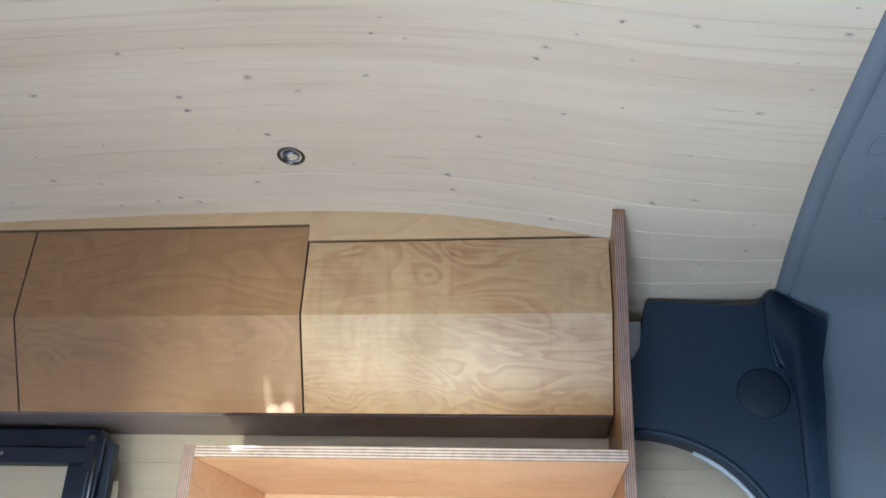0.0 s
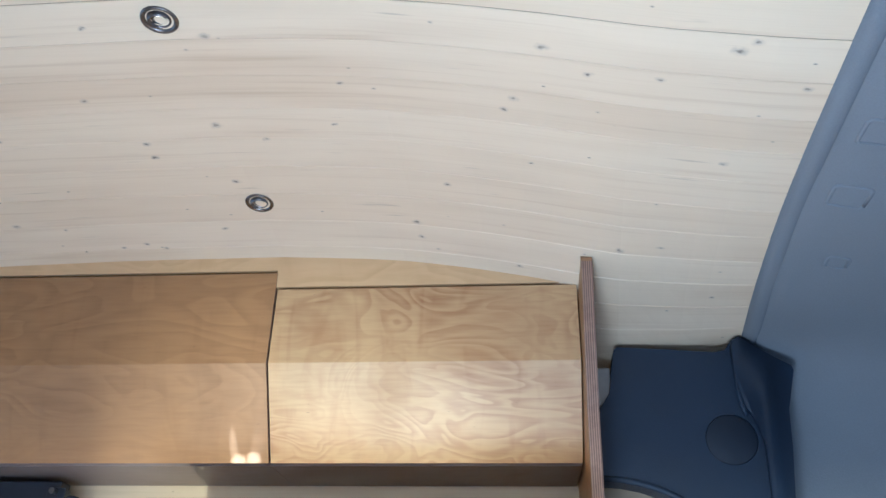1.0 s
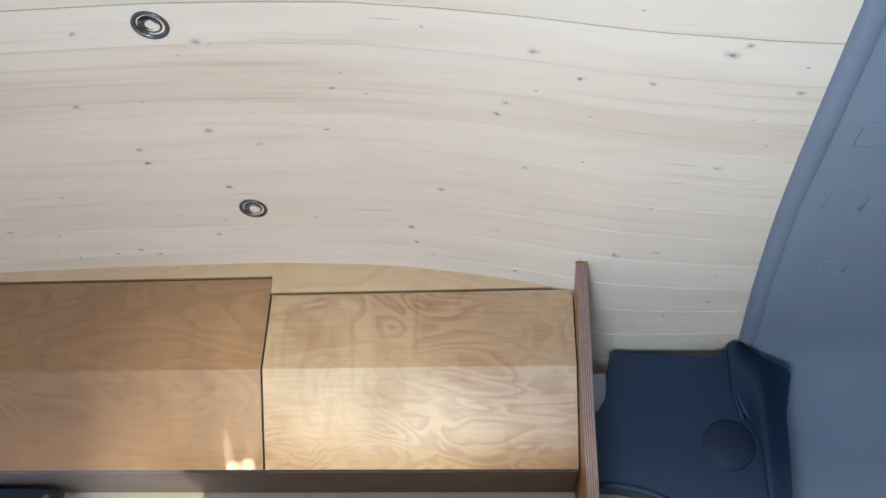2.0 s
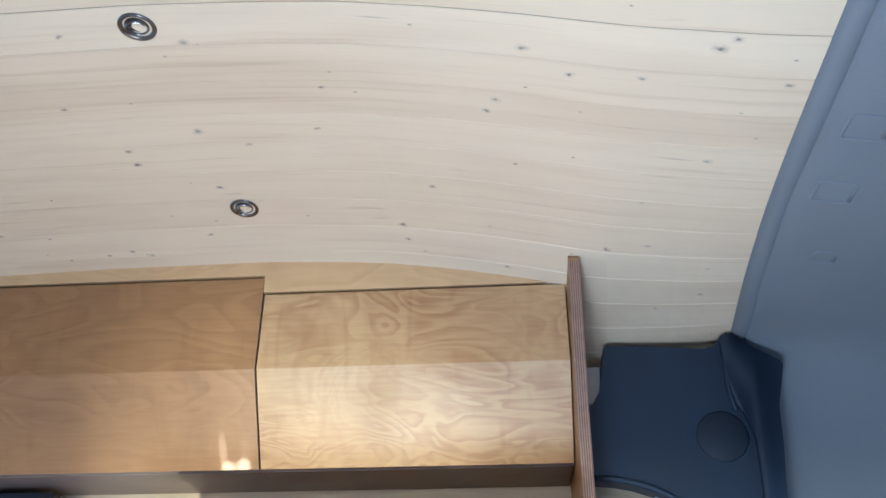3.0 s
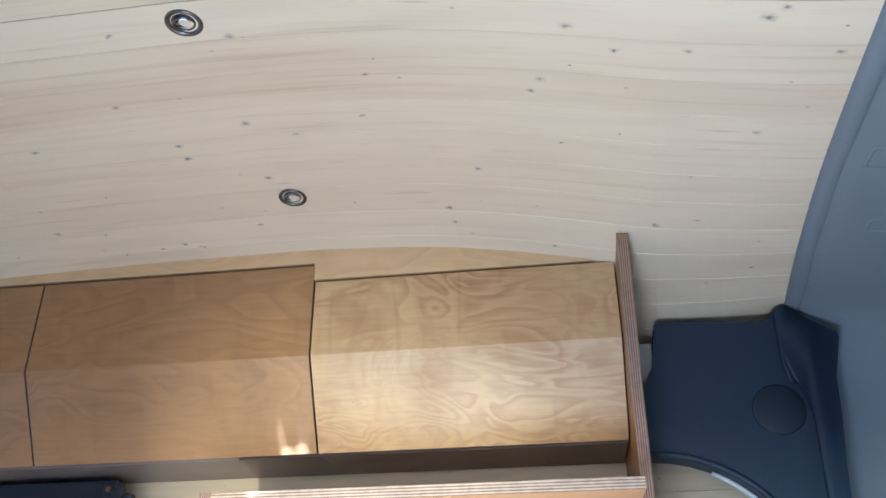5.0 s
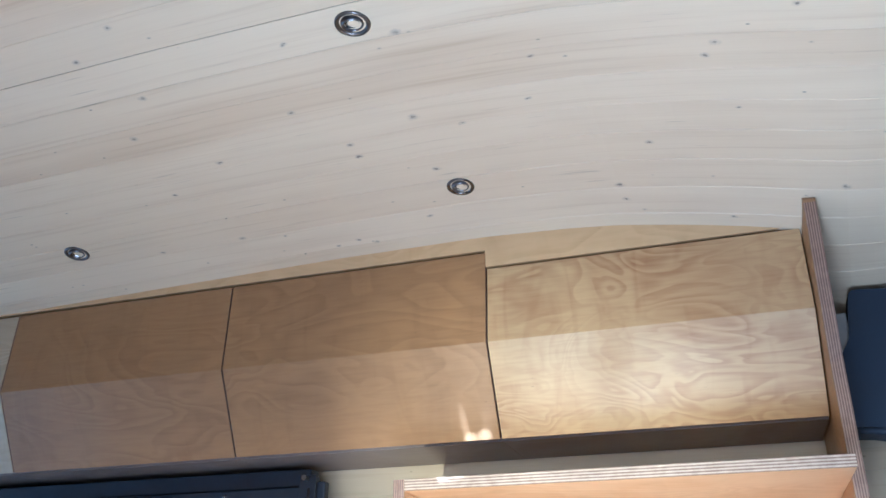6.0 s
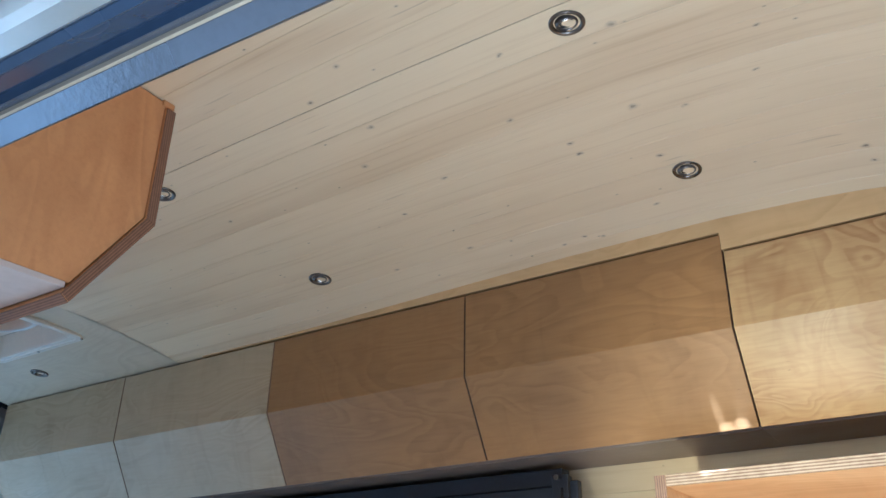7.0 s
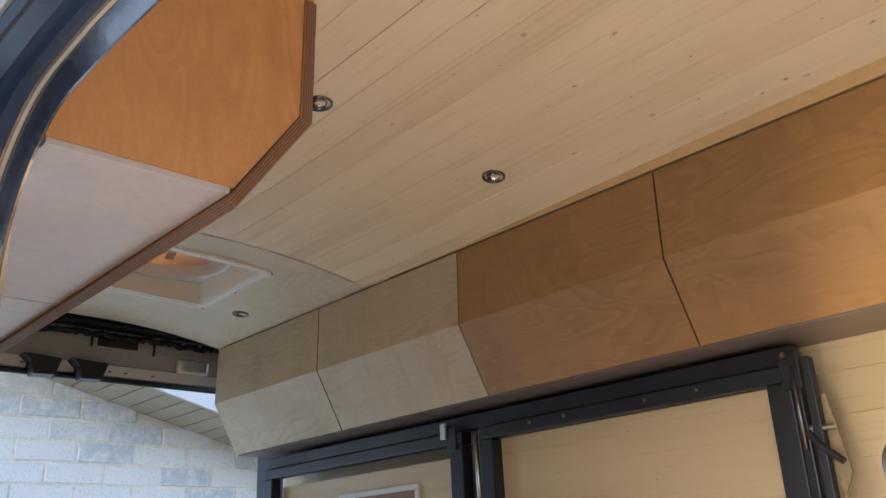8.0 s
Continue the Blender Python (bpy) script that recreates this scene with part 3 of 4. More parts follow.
door_edge_sweep("channel", ((0.160, 0.010), (0.158, 0.020), (0.140, 0.034), (0.136, 0.028), (0.126, 0.036), (0.120, 0.046), (0.098, 0.058), (0.092, 0.064), (0.086, 0.060), (0.086, 0.0), (0.160, 0.0)), BODY, "", 0.0, 1.0, door_frame, True)
door_edge_sweep("track", ((0.086, 0.058), (0.080, 0.064), (0.062, 0.066), (0.056, 0.060), (0.050, 0.040), (0.050, 0.0), (0.086, 0.0)), SILVER, "bright metal sliding track", 0.0, 0.62, door_frame, True)
door_edge_sweep("outer_flange", ((0.050, 0.036), (0.040, 0.044), (0.030, 0.044), (0.026, 0.034), (0.012, 0.030), (0.008, 0.036), (0.002, 0.036), (-0.004, 0.020), (-0.01, -0.06), (0.050, -0.06)), ALU, "grey painted outer flange", 0.0, 0.62, door_frame, True)

door_edge_sweep("rain_gutter", ((-0.012, 0.020), (-0.020, 0.040), (-0.034, 0.042), (-0.040, 0.030), (-0.062, 0.028), (-0.068, 0.036), (-0.080, 0.036), (-0.086, 0.024), (-0.15, 0.020), (-0.15, -0.04), (-0.012, -0.05)), SILVER, "pale metal rain gutter", 0.0, 0.62, door_frame, True)

# ---- overhead cabinets on the far wall ----
DOOR_X = (0.546, 0.0, -0.544, -1.093, -1.656, -2.222)
TOP, FOLD, BOTTOM = (1.256, 1.979), (1.250, 1.799), (1.334, 1.643)
GAP = 0.0016


def folded_door(x0, x1, top, mat, parent):
    t = 0.018
    ztop = top
    outer = [(1.2565, ztop), FOLD, BOTTOM]
    inner = [(1.334 + 0.0158, 1.643 + 0.0085), (1.250 + t, 1.803), (1.2565 + t, ztop)]
    ob = part("door", prism_bm(outer + inner, "x", x0, x1, 0.0009), [mat, EDGE_X], parent)
    for poly in ob.data.polygons:
        if abs(poly.normal.x) > 0.8 or poly.normal.z > 0.8:
            poly.material_index = 1
    return ob


for i, (xr, xl) in enumerate(zip(DOOR_X, DOOR_X[1:])):
    words = ("short birch plywood overhead cabinet with a swirling veneer and folded door" if i == 0 else
             "tall birch plywood overhead cabinet with a folded flap door" if i < 3 else
             "pale birch overhead cabinet with a folded door near the rear")
    unit = empty("overhead_cabinet", words, "cabinet", "overhead cabinets on the far wall", (xl, WALL_Y, 1.64))
    unit_inverse = Matrix.Translation((-xl, -WALL_Y, -1.64))
    top = 1.9435 if i == 0 else 1.9770
    door = folded_door(xl + GAP, xr - GAP if i else 0.5464, top, BIRCH_SWIRL if i == 0 else BIRCH if i < 3 else BIRCH_REAR, unit)
    body = part("body", prism_bm([(1.352, 1.656), (1.275, 1.806), (1.280, top - 0.01), (1.505, 1.90), (1.505, 1.656)], "x", xl + 0.0005, xr - 0.0005), GAP_SHADE, unit, "cabinet interior coloured dark for the shade in the door gaps")
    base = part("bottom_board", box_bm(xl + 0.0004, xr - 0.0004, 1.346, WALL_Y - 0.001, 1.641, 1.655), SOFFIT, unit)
    for ob in (door, body, base):
        ob.matrix_parent_inverse = unit_inverse


def fascia():
    bm = bmesh.new()
    cols = []
    xs = list(np.linspace(-1.35, -0.0025, 40)) + list(np.linspace(-0.0024, 0.5495, 30))
    for x in xs:
        lo = 1.9830 if x <= -0.00245 else 1.9490
        hi = max(ceiling_z(x, 1.258) + 0.004, lo + 0.0005)
        cols.append([bm.verts.new((x, y, zz)) for y, zz in ((1.2575, lo), (1.2575, hi), (1.2755, hi), (1.2755, lo))])
    for a, b in zip(cols, cols[1:]):
        for j in range(4):
            bm.faces.new((a[j], a[(j + 1) % 4], b[(j + 1) % 4], b[j]))
    bm.faces.new(cols[0])
    bm.faces.new(cols[-1][::-1])
    return tagged(link_bm("fascia_trim", bm, BIRCH_PALE), "pale birch fascia scribed to the curved ceiling", "trim", kind="structure")


fascia()

# ---- tall end panel, open box and kitchen base ----
panel_outline = [(1.228, 0.0), (1.228, 1.55), (1.217, 1.70), (1.196, 1.80), (1.165, 1.950), (1.174, 1.959)]
for i in range(9):
    yy = 1.185 + (WALL_Y - 0.002 - 1.185) * i / 8
    panel_outline.append((yy, ceiling_z(0.557, yy) - 0.006))
panel_outline.append((WALL_Y - 0.002, 0.0))
tall = empty("end_panel", "tall birch plywood end panel with layered front edge", "panel", at=(0.558, 1.3, 0.0))
tall_inverse = Matrix.Translation((-0.558, -1.3, 0.0))
p1 = part("board", prism_bm(panel_outline, "x", 0.5488, 0.5678, 0.0006), BIRCH, tall)
p2 = part("front_edge", prism_bm([(1.2275, 0.0), (1.2275, 1.55), (1.2165, 1.70), (1.1955, 1.80), (1.1675, 1.945), (1.1645, 1.945), (1.1925, 1.80), (1.2135, 1.70), (1.2245, 1.55), (1.2245, 0.0)], "x", 0.5490, 0.5676, 0.0006), EDGE_X, tall, "striped plywood edge")
for ob in (p1, p2):
    ob.matrix_parent_inverse = tall_inverse

BOX_L, BOX_R, BOX_F, BOX_T, BOX_B = -0.126, 0.5485, 1.135, 1.545, 1.10
cubby = empty("open_box_shelf", "open birch plywood box shelf with layered front edges", "shelf", at=(0.2, 1.3, BOX_B))
cubby_inverse = Matrix.Translation((-0.2, -1.3, -BOX_B))
made = [
    part("top_board", box_bm(BOX_L, BOX_R, BOX_F + 0.002, WALL_Y - 0.002, BOX_T - 0.018, BOX_T, 0.0008), BIRCH_BOX, cubby),
    part("side_board", box_bm(BOX_L, BOX_L + 0.018, BOX_F + 0.002, WALL_Y - 0.002, BOX_B + 0.018, BOX_T - 0.0185, 0.0008), BIRCH_BOX, cubby),
    part("back_board", box_bm(BOX_L + 0.018, BOX_R, WALL_Y - 0.014, WALL_Y - 0.003, BOX_B + 0.018, BOX_T - 0.0185), BIRCH_BOX, cubby),
    part("bottom_board", box_bm(BOX_L, BOX_R, BOX_F + 0.002, WALL_Y - 0.002, BOX_B, BOX_B + 0.0175, 0.0008), BIRCH_BOX, cubby),
    part("top_edge", box_bm(BOX_L + 0.0185, BOX_R, BOX_F, BOX_F + 0.0025, BOX_T - 0.018, BOX_T, 0.0006), EDGE_Z, cubby, "striped plywood edge"),
    part("side_edge", box_bm(BOX_L, BOX_L + 0.018, BOX_F, BOX_F + 0.0025, BOX_B, BOX_T, 0.0006), EDGE_X, cubby, "striped plywood edge"),
]
for ob in made:
    ob.matrix_parent_inverse = cubby_inverse
base_unit = tagged(link_bm("kitchen_base", box_bm(-0.60, 0.546, 1.00, WALL_Y - 0.002, 0.0, 0.86, 0.003), BASE_GREY), "unseen kitchen base unit, dark grey to hold down bounced sun", "cabinet")
tagged(link_bm("worktop", box_bm(-0.62, 0.546, 0.97, WALL_Y - 0.002, 0.861, 0.90, 0.004), BIRCH_PALE), "pale birch worktop of the kitchen base", "worktop")
for side, name in ((-0.05, "box_prop"), (0.50, "box_prop")):
    tagged(link_bm(name, box_bm(side - 0.009, side + 0.009, 1.2, WALL_Y - 0.003, 0.901, BOX_B - 0.0005, 0.001), BIRCH_BOX), "birch plywood bracket under the box shelf", "bracket")

# gooseneck tap on the worktop
TAP_X, TAP_Y = -0.145, 1.20
tap = empty("tap", "slim chrome gooseneck kitchen tap", "tap", at=(TAP_X, TAP_Y, 0.90))
tap_inverse = Matrix.Translation((-TAP_X, -TAP_Y, -0.90))
arch = [(TAP_X, TAP_Y, 0.93), (TAP_X, TAP_Y, 1.20), (TAP_X, TAP_Y, 1.385)]
for i in range(1, 13):
    a = math.pi * i / 12
    arch.append((TAP_X - 0.032 + 0.032 * math.cos(a), TAP_Y, 1.385 + 0.034 * math.sin(a)))
arch.append((TAP_X - 0.064, TAP_Y, 1.33))
for ob in (part("spout", tube_bm(arch, 0.0095), CHROME, tap, smooth=True), part("base", lathe_bm([(0, 0.901), (0.025, 0.901), (0.025, 0.935), (0.014, 0.945), (0, 0.945)], 24, Matrix.Translation((TAP_X, TAP_Y, 0))), CHROME, tap)):
    ob.matrix_parent_inverse = tap_inverse

# ---- ceiling lights ----
def ceiling_light():
    lamp = empty("ceiling_light", "small recessed swivel spotlight with a satin nickel ring", "light", "recessed ceiling spotlights")
    part("ring", lathe_bm([(0.0243, 0.003), (0.0245, 0.0), (0.0241, -0.0014), (0.0230, -0.0022), (0.0196, -0.0014), (0.0180, 0.0002), (0.0176, 0.010)], 48), LAMP_RING, lamp, "satin nickel ring", True)
    part("recess", lathe_bm([(0.0175, 0.004), (0.0165, 0.008), (0.010, 0.012), (0.0, 0.012)], 32), DARK_RING, lamp, "dark recess")
    swivel = pose(0, 0, 0, 10, -8, 0)
    eye = part("eyeball", lathe_bm([(0.0158, 0.006), (0.0160, 0.001), (0.0150, -0.0026), (0.0136, -0.0034), (0.0122, -0.0026), (0.0112, 0.0015)], 40, swivel), LAMP_RING, lamp, "nickel swivel eyeball", True)
    part("reflector", lathe_bm([(0.0112, 0.001), (0.0095, -0.0008), (0.0062, 0.0030), (0.0046, 0.0035), (0.0, 0.0015)], 7, swivel), CHROME, eye, "faceted bright reflector")
    return lamp


def tilt_to_ceiling(x, y):
    e = 0.02
    dx = (ceiling_z(x + e, y) - ceiling_z(x - e, y)) / (2 * e)
    dy = (ceiling_z(x, y + e) - ceiling_z(x, y - e)) / (2 * e)
    q = Vector((0, 0, 1)).rotation_difference(Vector((-dx, -dy, 1)).normalized())
    return Matrix.Translation((x, y, ceiling_z(x, y) - 0.0012)) @ q.to_matrix().to_4x4()


spots = ((-0.012, 0.664), (0.0, 1.10), (-0.811, 1.095), (-0.814, 0.667), (-1.90, 1.148))
first = ceiling_light()
first.matrix_basis = tilt_to_ceiling(*spots[0])
for s in spots[1:]:
    copy_thing(first, tilt_to_ceiling(*s))

# ---- near cabinet beside the door ----
NEAR_X, NEAR_END = -0.590, -2.22
near_doors = (NEAR_X, -1.150, -1.69, NEAR_END)
for i, (xr, xl) in enumerate(zip(near_doors, near_doors[1:])):
    unit = empty("near_overhead_cabinet", "warm birch plywood overhead cabinet with folded door above the doorway" if i == 0 else "warm birch plywood overhead cabinet with folded door", "cabinet", "overhead cabinets on the near wall", (xl, 0.2, 1.7))
    inv = Matrix.Translation((-xl, -0.2, -1.7))
    t = 0.018
    zt = ceiling_z(xr, 0.495) - 0.013
    outer = [(0.507, zt), (0.501, 1.846), (0.3935, 1.6965)]
    inner = [(0.3813, 1.7057), (0.485, 1.852), (0.491, zt)]
    bits = []
    bits.append(part("door", prism_bm(outer + inner, "x", xl + 0.002, xr - 0.001, 0.0008), BIRCH_WARM, unit))
    bits.append(part("body", prism_bm([(0.3910, 1.7225), (0.4833, 1.8530), (0.4893, ceiling_z(xr, 0.488) - 0.004), (0.160, ceiling_z(xr, 0.19) - 0.006), (0.160, 1.80), (0.172, 1.7225)], "x", xl + 0.0005, xr - 0.004), BIRCH_WARM, unit, "orange-toned birch end panel"))
    bits.append(part("bottom_board", box_bm(xl + 0.0005, xr - 0.0035, 0.172, 0.386, 1.7142, 1.7222, 0.0008), UNDER, unit, "pinkish white underside board"))
    bits.append(part("top_rail", box_bm(xl + 0.001, xr - 0.001, 0.4845, 0.504, zt + 0.003, zt + 0.012), BIRCH_WARM, unit))
    bits.append(part("door_bottom_edge", prism_bm([(0.3933, 1.6962), (0.3813, 1.7053), (0.3805, 1.7042), (0.3925, 1.6951)], "x", xl + 0.002, xr - 0.001), EDGE_D, unit, "striped plywood edge"))
    if i == 0:
        bits.append(part("door_edge", prism_bm([(0.5065, zt - 0.0005), (0.5005, 1.8465), (0.4853, 1.8518), (0.4913, zt - 0.0005)], "x", xr - 0.0012, xr + 0.0008), EDGE_Y, unit, "striped plywood edge"))
        bits.append(part("door_edge", prism_bm([(0.5005, 1.8455), (0.3937, 1.6973), (0.3817, 1.7057), (0.4853, 1.8515)], "x", xr - 0.0012, xr + 0.0008), EDGE_D, unit, "striped plywood edge"))
    for ob in bits:
        ob.matrix_parent_inverse = inv

# ---- folded bunk frames against the far wall ----
FY = 1.395


def bunk(x0, x1, label):
    b = empty("folded_bunk", label, "bed frame", "folded bunk frames", (x0, FY, 0.8))
    inv = Matrix.Translation((-x0, -FY, -0.8))
    bits = [part("top_rail", box_bm(x0, x1, FY, FY + 0.035, 1.5600, 1.5900, 0.003), BLACK_STEEL, b),
            part("post", box_bm(x0, x0 + 0.045, FY, FY + 0.035, 0.62, 1.5595, 0.003), BLACK_STEEL, b),
            part("post", box_bm(x1 - 0.045, x1, FY, FY + 0.035, 0.62, 1.5595, 0.003), BLACK_STEEL, b),
            part("bottom_rail", box_bm(x0, x1, FY, FY + 0.035, 0.58, 0.6195, 0.003), BLACK_STEEL, b)]
    for ob in bits:
        ob.matrix_parent_inverse = inv
    return b, inv


right_bunk, rinv = bunk(-1.195, -0.417, "black steel folded bunk frame with a hinge at its corner")
left_bunk, linv = bunk(-2.150, -1.252, "black steel folded bunk frame near the rear doors")
# wall rail that carries both
rail = empty("bunk_rail", "black steel wall rail above the folded bunks", "rail", at=(-1.3, 1.42, 1.6))
rail_inv = Matrix.Translation((1.3, -1.42, -1.6))
for ob in (part("tube", box_bm(-2.16, -0.415, 1.412, 1.447, 1.5925, 1.628, 0.003), BLACK_STEEL, rail),
           part("flange", box_bm(-2.16, -0.435, 1.447, WALL_Y - 0.0005, 1.612, 1.618, 0.001), BLACK_STEEL, rail)):
    ob.matrix_parent_inverse = rail_inv


def corner_hinge(x, parent, inv):
    bits = []
    bits.append(part("hinge_plate", box_bm(x - 0.006, x + 0.030, FY - 0.004, FY + 0.0, 1.545, 1.612, 0.002), BLACK_STEEL, parent))
    bits.append(part("hinge_pin", lathe_bm([(0, -0.012), (0.004, -0.012), (0.004, 0.008), (0.0055, 0.009), (0.0055, 0.012), (0, 0.012)], 16, Matrix.Translation((x + 0.012, FY - 0.008, 1.604)) @ pose(0, 0, 0, 90, 0, 0)), LAMP_RING, parent, "dull steel hinge pin"))
    for ob in bits:
        ob.matrix_parent_inverse = inv


corner_hinge(-0.424, right_bunk, rinv)
for x in (-1.03, -0.93, -0.72, -0.60):
    ob = part("rivet", lathe_bm([(0, -0.003), (0.003, -0.0025), (0.0045, 0.0), (0.0045, 0.001), (0, 0.001)], 12, Matrix.Translation((x, FY - 0.0002, 1.578)) @ pose(0, 0, 0, -90, 0, 0)), LAMP_RING, right_bunk, "dull steel rivet", True)
    ob.matrix_parent_inverse = rinv
corner_hinge(-1.298, left_bunk, linv)
bits = [part("stay", box_bm(-0.418, -0.400, FY + 0.002, FY + 0.03, 1.20, 1.612, 0.003), BLACK_STEEL, right_bunk, "black folding stay"),
        part("stay", box_bm(-0.396, -0.378, FY + 0.006, FY + 0.026, 1.30, 1.60, 0.003), BLACK_STEEL, right_bunk, "black folding stay"),
        part("gas_strut", tube_bm([(-0.408, FY - 0.003, 1.585), (-0.407, FY - 0.003, 1.44)], 0.0035), LAMP_RING, right_bunk, "bright steel strut", True),
        part("latch_plate", prism_bm([(-0.396, 1.53), (-0.372, 1.535), (-0.352, 1.40), (-0.372, 1.36), (-0.392, 1.47)], "y", FY + 0.03, FY + 0.036, 0.001), LATCH, right_bunk, "brownish metal plate"),
        part("bolt", lathe_bm([(0, 0), (0.008, 0), (0.008, 0.006), (0.0045, 0.006), (0.0045, 0.042), (0, 0.042)], 12, Matrix.Translation((-0.400, FY + 0.012, 1.474)) @ pose(0, 0, 0, 0, 90, 0)), STEEL, right_bunk, "bare steel bolt"),
        part("strap", tube_bm([(-0.402, FY + 0.002, 1.47), (-0.385, FY, 1.445), (-0.350, FY, 1.415)], 0.006), RUBBER, right_bunk, "black strap")]
bits.append(part("board", box_bm(-1.149, -0.463, FY + 0.030, FY + 0.042, 0.63, 1.5595, 0.001), BED_BOARD, right_bunk, "pale wooden bed board with small knots"))
for ob in bits:
    ob.matrix_parent_inverse = rinv
bits = [part("latch", box_bm(-1.318, -1.298, FY - 0.010, FY - 0.004, 1.575, 1.615, 0.002), STEEL, left_bunk, "bare steel latch"),
        part("board", box_bm(-2.10, -1.30, FY + 0.040, FY + 0.052, 0.63, 1.535, 0.001), SPRUCE_WALL, left_bunk, "pale wooden bed board")]
for ob in bits:
    ob.matrix_parent_inverse = linv
gas = part("gas_strut", tube_bm([(-1.215, FY + 0.01, 1.575), (-1.203, FY + 0.004, 1.40)], 0.006), STEEL, right_bunk, "bright steel strut", True)
gas.matrix_parent_inverse = rinv

sign = empty("white_frame", "thin white frame with a brown board inside, on the bunk", "frame", at=(-1.6, FY + 0.04, 1.3))
sinv = Matrix.Translation((1.6, -(FY + 0.04), -1.3))
fx0, fx1, fz0, fz1, fy0, fy1 = -1.80, -1.455, 1.22, 1.486, FY + 0.032, FY + 0.0395
for ob in (part("rail", box_bm(fx0, fx1, fy0, fy1, fz1 - 0.014, fz1, 0.001), WHITE_PAINT, sign),
           part("rail", box_bm(fx0, fx1, fy0, fy1, fz0, fz0 + 0.014, 0.001), WHITE_PAINT, sign),
           part("stile", box_bm(fx0, fx0 + 0.014, fy0, fy1, fz0 + 0.0145, fz1 - 0.0145, 0.001), WHITE_PAINT, sign),
           part("stile", box_bm(fx1 - 0.014, fx1, fy0, fy1, fz0 + 0.0145, fz1 - 0.0145, 0.001), WHITE_PAINT, sign)):
    ob.matrix_parent_inverse = sinv
ob = part("inner_board", box_bm(fx0 + 0.0145, fx1 - 0.0145, fy0 + 0.003, fy1, fz0 + 0.0145, fz1 - 0.0145), simple_mat("reddish_board", (0.24, 0.13, 0.085), 0.5, vary=0.2), sign, "reddish brown board")
ob.matrix_parent_inverse = sinv

# ---- black pillar trim of the cab ----
TY = 1.402


def pillar_trim():
    trim = empty("pillar_trim", "black moulded plastic pillar trim with a round cover", "pillar trim", at=(0.78, TY, 1.5))
    inv = Matrix.Translation((-0.78, -TY, -1.5))
    outer = [(0.627, 1.878), (0.72, 1.872), (0.805, 1.866), (0.826, 1.870), (0.838, 1.888), (0.850, 1.895), (0.862, 1.888), (0.90, 1.862), (0.944, 1.838),
             (0.948, 1.826), (0.934, 1.79), (0.927, 1.753), (0.922, 1.68), (0.913, 1.60), (0.905, 1.50), (0.90, 1.38), (0.85, 1.38)]
    for i in range(12):
        a = math.pi / 2 * i / 11
        outer.append((0.585 + 0.245 * math.cos(a), 1.40 + 0.226 * math.sin(a)))
    outer += [(0.575, 1.627), (0.575, 1.755), (0.590, 1.762), (0.607, 1.79), (0.613, 1.83), (0.620, 1.872)]
    outer = [(x - 0.005 if x > 0.88 else x, zz) for x, zz in outer]
    cx, cz, r = 0.8165, 1.701, 0.046
    bm = bmesh.new()
    lo = [bm.verts.new((x, TY, zz)) for x, zz in outer]
    edges = [bm.edges.new((lo[i], lo[(i + 1) % len(lo)])) for i in range(len(lo))]
    ring = [bm.verts.new((cx + r * math.cos(2 * math.pi * i / 36), TY, cz + r * math.sin(2 * math.pi * i / 36))) for i in range(36)]
    edges += [bm.edges.new((ring[i], ring[(i + 1) % 36])) for i in range(36)]
    bmesh.ops.triangle_fill(bm, use_beauty=True, edges=edges)
    back = [bm.verts.new((x + 0.004 * (0.76 - x), TY + 0.05, zz)) for x, zz in outer]
    mid = [bm.verts.new((x, TY + 0.008, zz)) for x, zz in outer]
    for a, b in ((lo, mid), (mid, back)):
        for i in range(len(outer)):
            j = (i + 1) % len(outer)
            bm.faces.new((a[i], a[j], b[j], b[i]))
    deep = [bm.verts.new((cx + 0.985 * (v.co.x - cx), TY + 0.004, cz + 0.985 * (v.co.z - cz))) for v in ring]
    for i in range(36):
        j = (i + 1) % 36
        bm.faces.new((ring[i], ring[j], deep[j], deep[i]))
    bits = [part("shell", bm, BLACK_TRIM, trim)]
    cover = lathe_bm([(0.0452, 0.003), (0.0450, 0.0), (0.044, -0.0006), (0.0, -0.0008)], 36, Matrix.Translation((cx, TY + 0.0022, cz)) @ pose(0, 0, 0, -90, 0, 0))
    bits.append(part("round_cover", cover, BLACK_COVER, trim, "flat round plastic cover", True))
    # raised wing beside the cover, with a hollow down its inner edge
    wing = [(0.836, 1.885), (0.850, 1.894), (0.862, 1.887), (0.90, 1.861), (0.944, 1.836), (0.947, 1.826), (0.933, 1.79), (0.926, 1.753), (0.921, 1.68), (0.912, 1.60), (0.904, 1.50), (0.899, 1.385),
            (0.862, 1.385), (0.866, 1.50), (0.870, 1.62), (0.8715, 1.69), (0.867, 1.725), (0.856, 1.744), (0.846, 1.757), (0.840, 1.785), (0.835, 1.83)]
    wing = [(x - 0.005 if x > 0.88 else x, zz) for x, zz in wing]
    bits.append(part("wing", prism_bm(wing, "y", TY - 0.011, TY - 0.0005, 0.003), BLACK_TRIM, trim, smooth=True))
    rim = [(0.585 + 0.250 * math.cos(math.pi / 2 * i / 14), TY + 0.0, 1.40 + 0.231 * math.sin(math.pi / 2 * i / 14)) for i in range(15)]
    bits.append(part("rolled_rim", tube_bm(rim, 0.006, 10), BLACK_TRIM, trim, smooth=True))
    white = [(0.585 + 0.241 * math.cos(math.pi / 2 * i / 14), TY + 0.03, 1.40 + 0.222 * math.sin(math.pi / 2 * i / 14)) for i in range(11)]
    bits.append(part("bead", tube_bm(white, 0.0045, 8), WHITE_PAINT, trim, "pale bead along the arch", True))
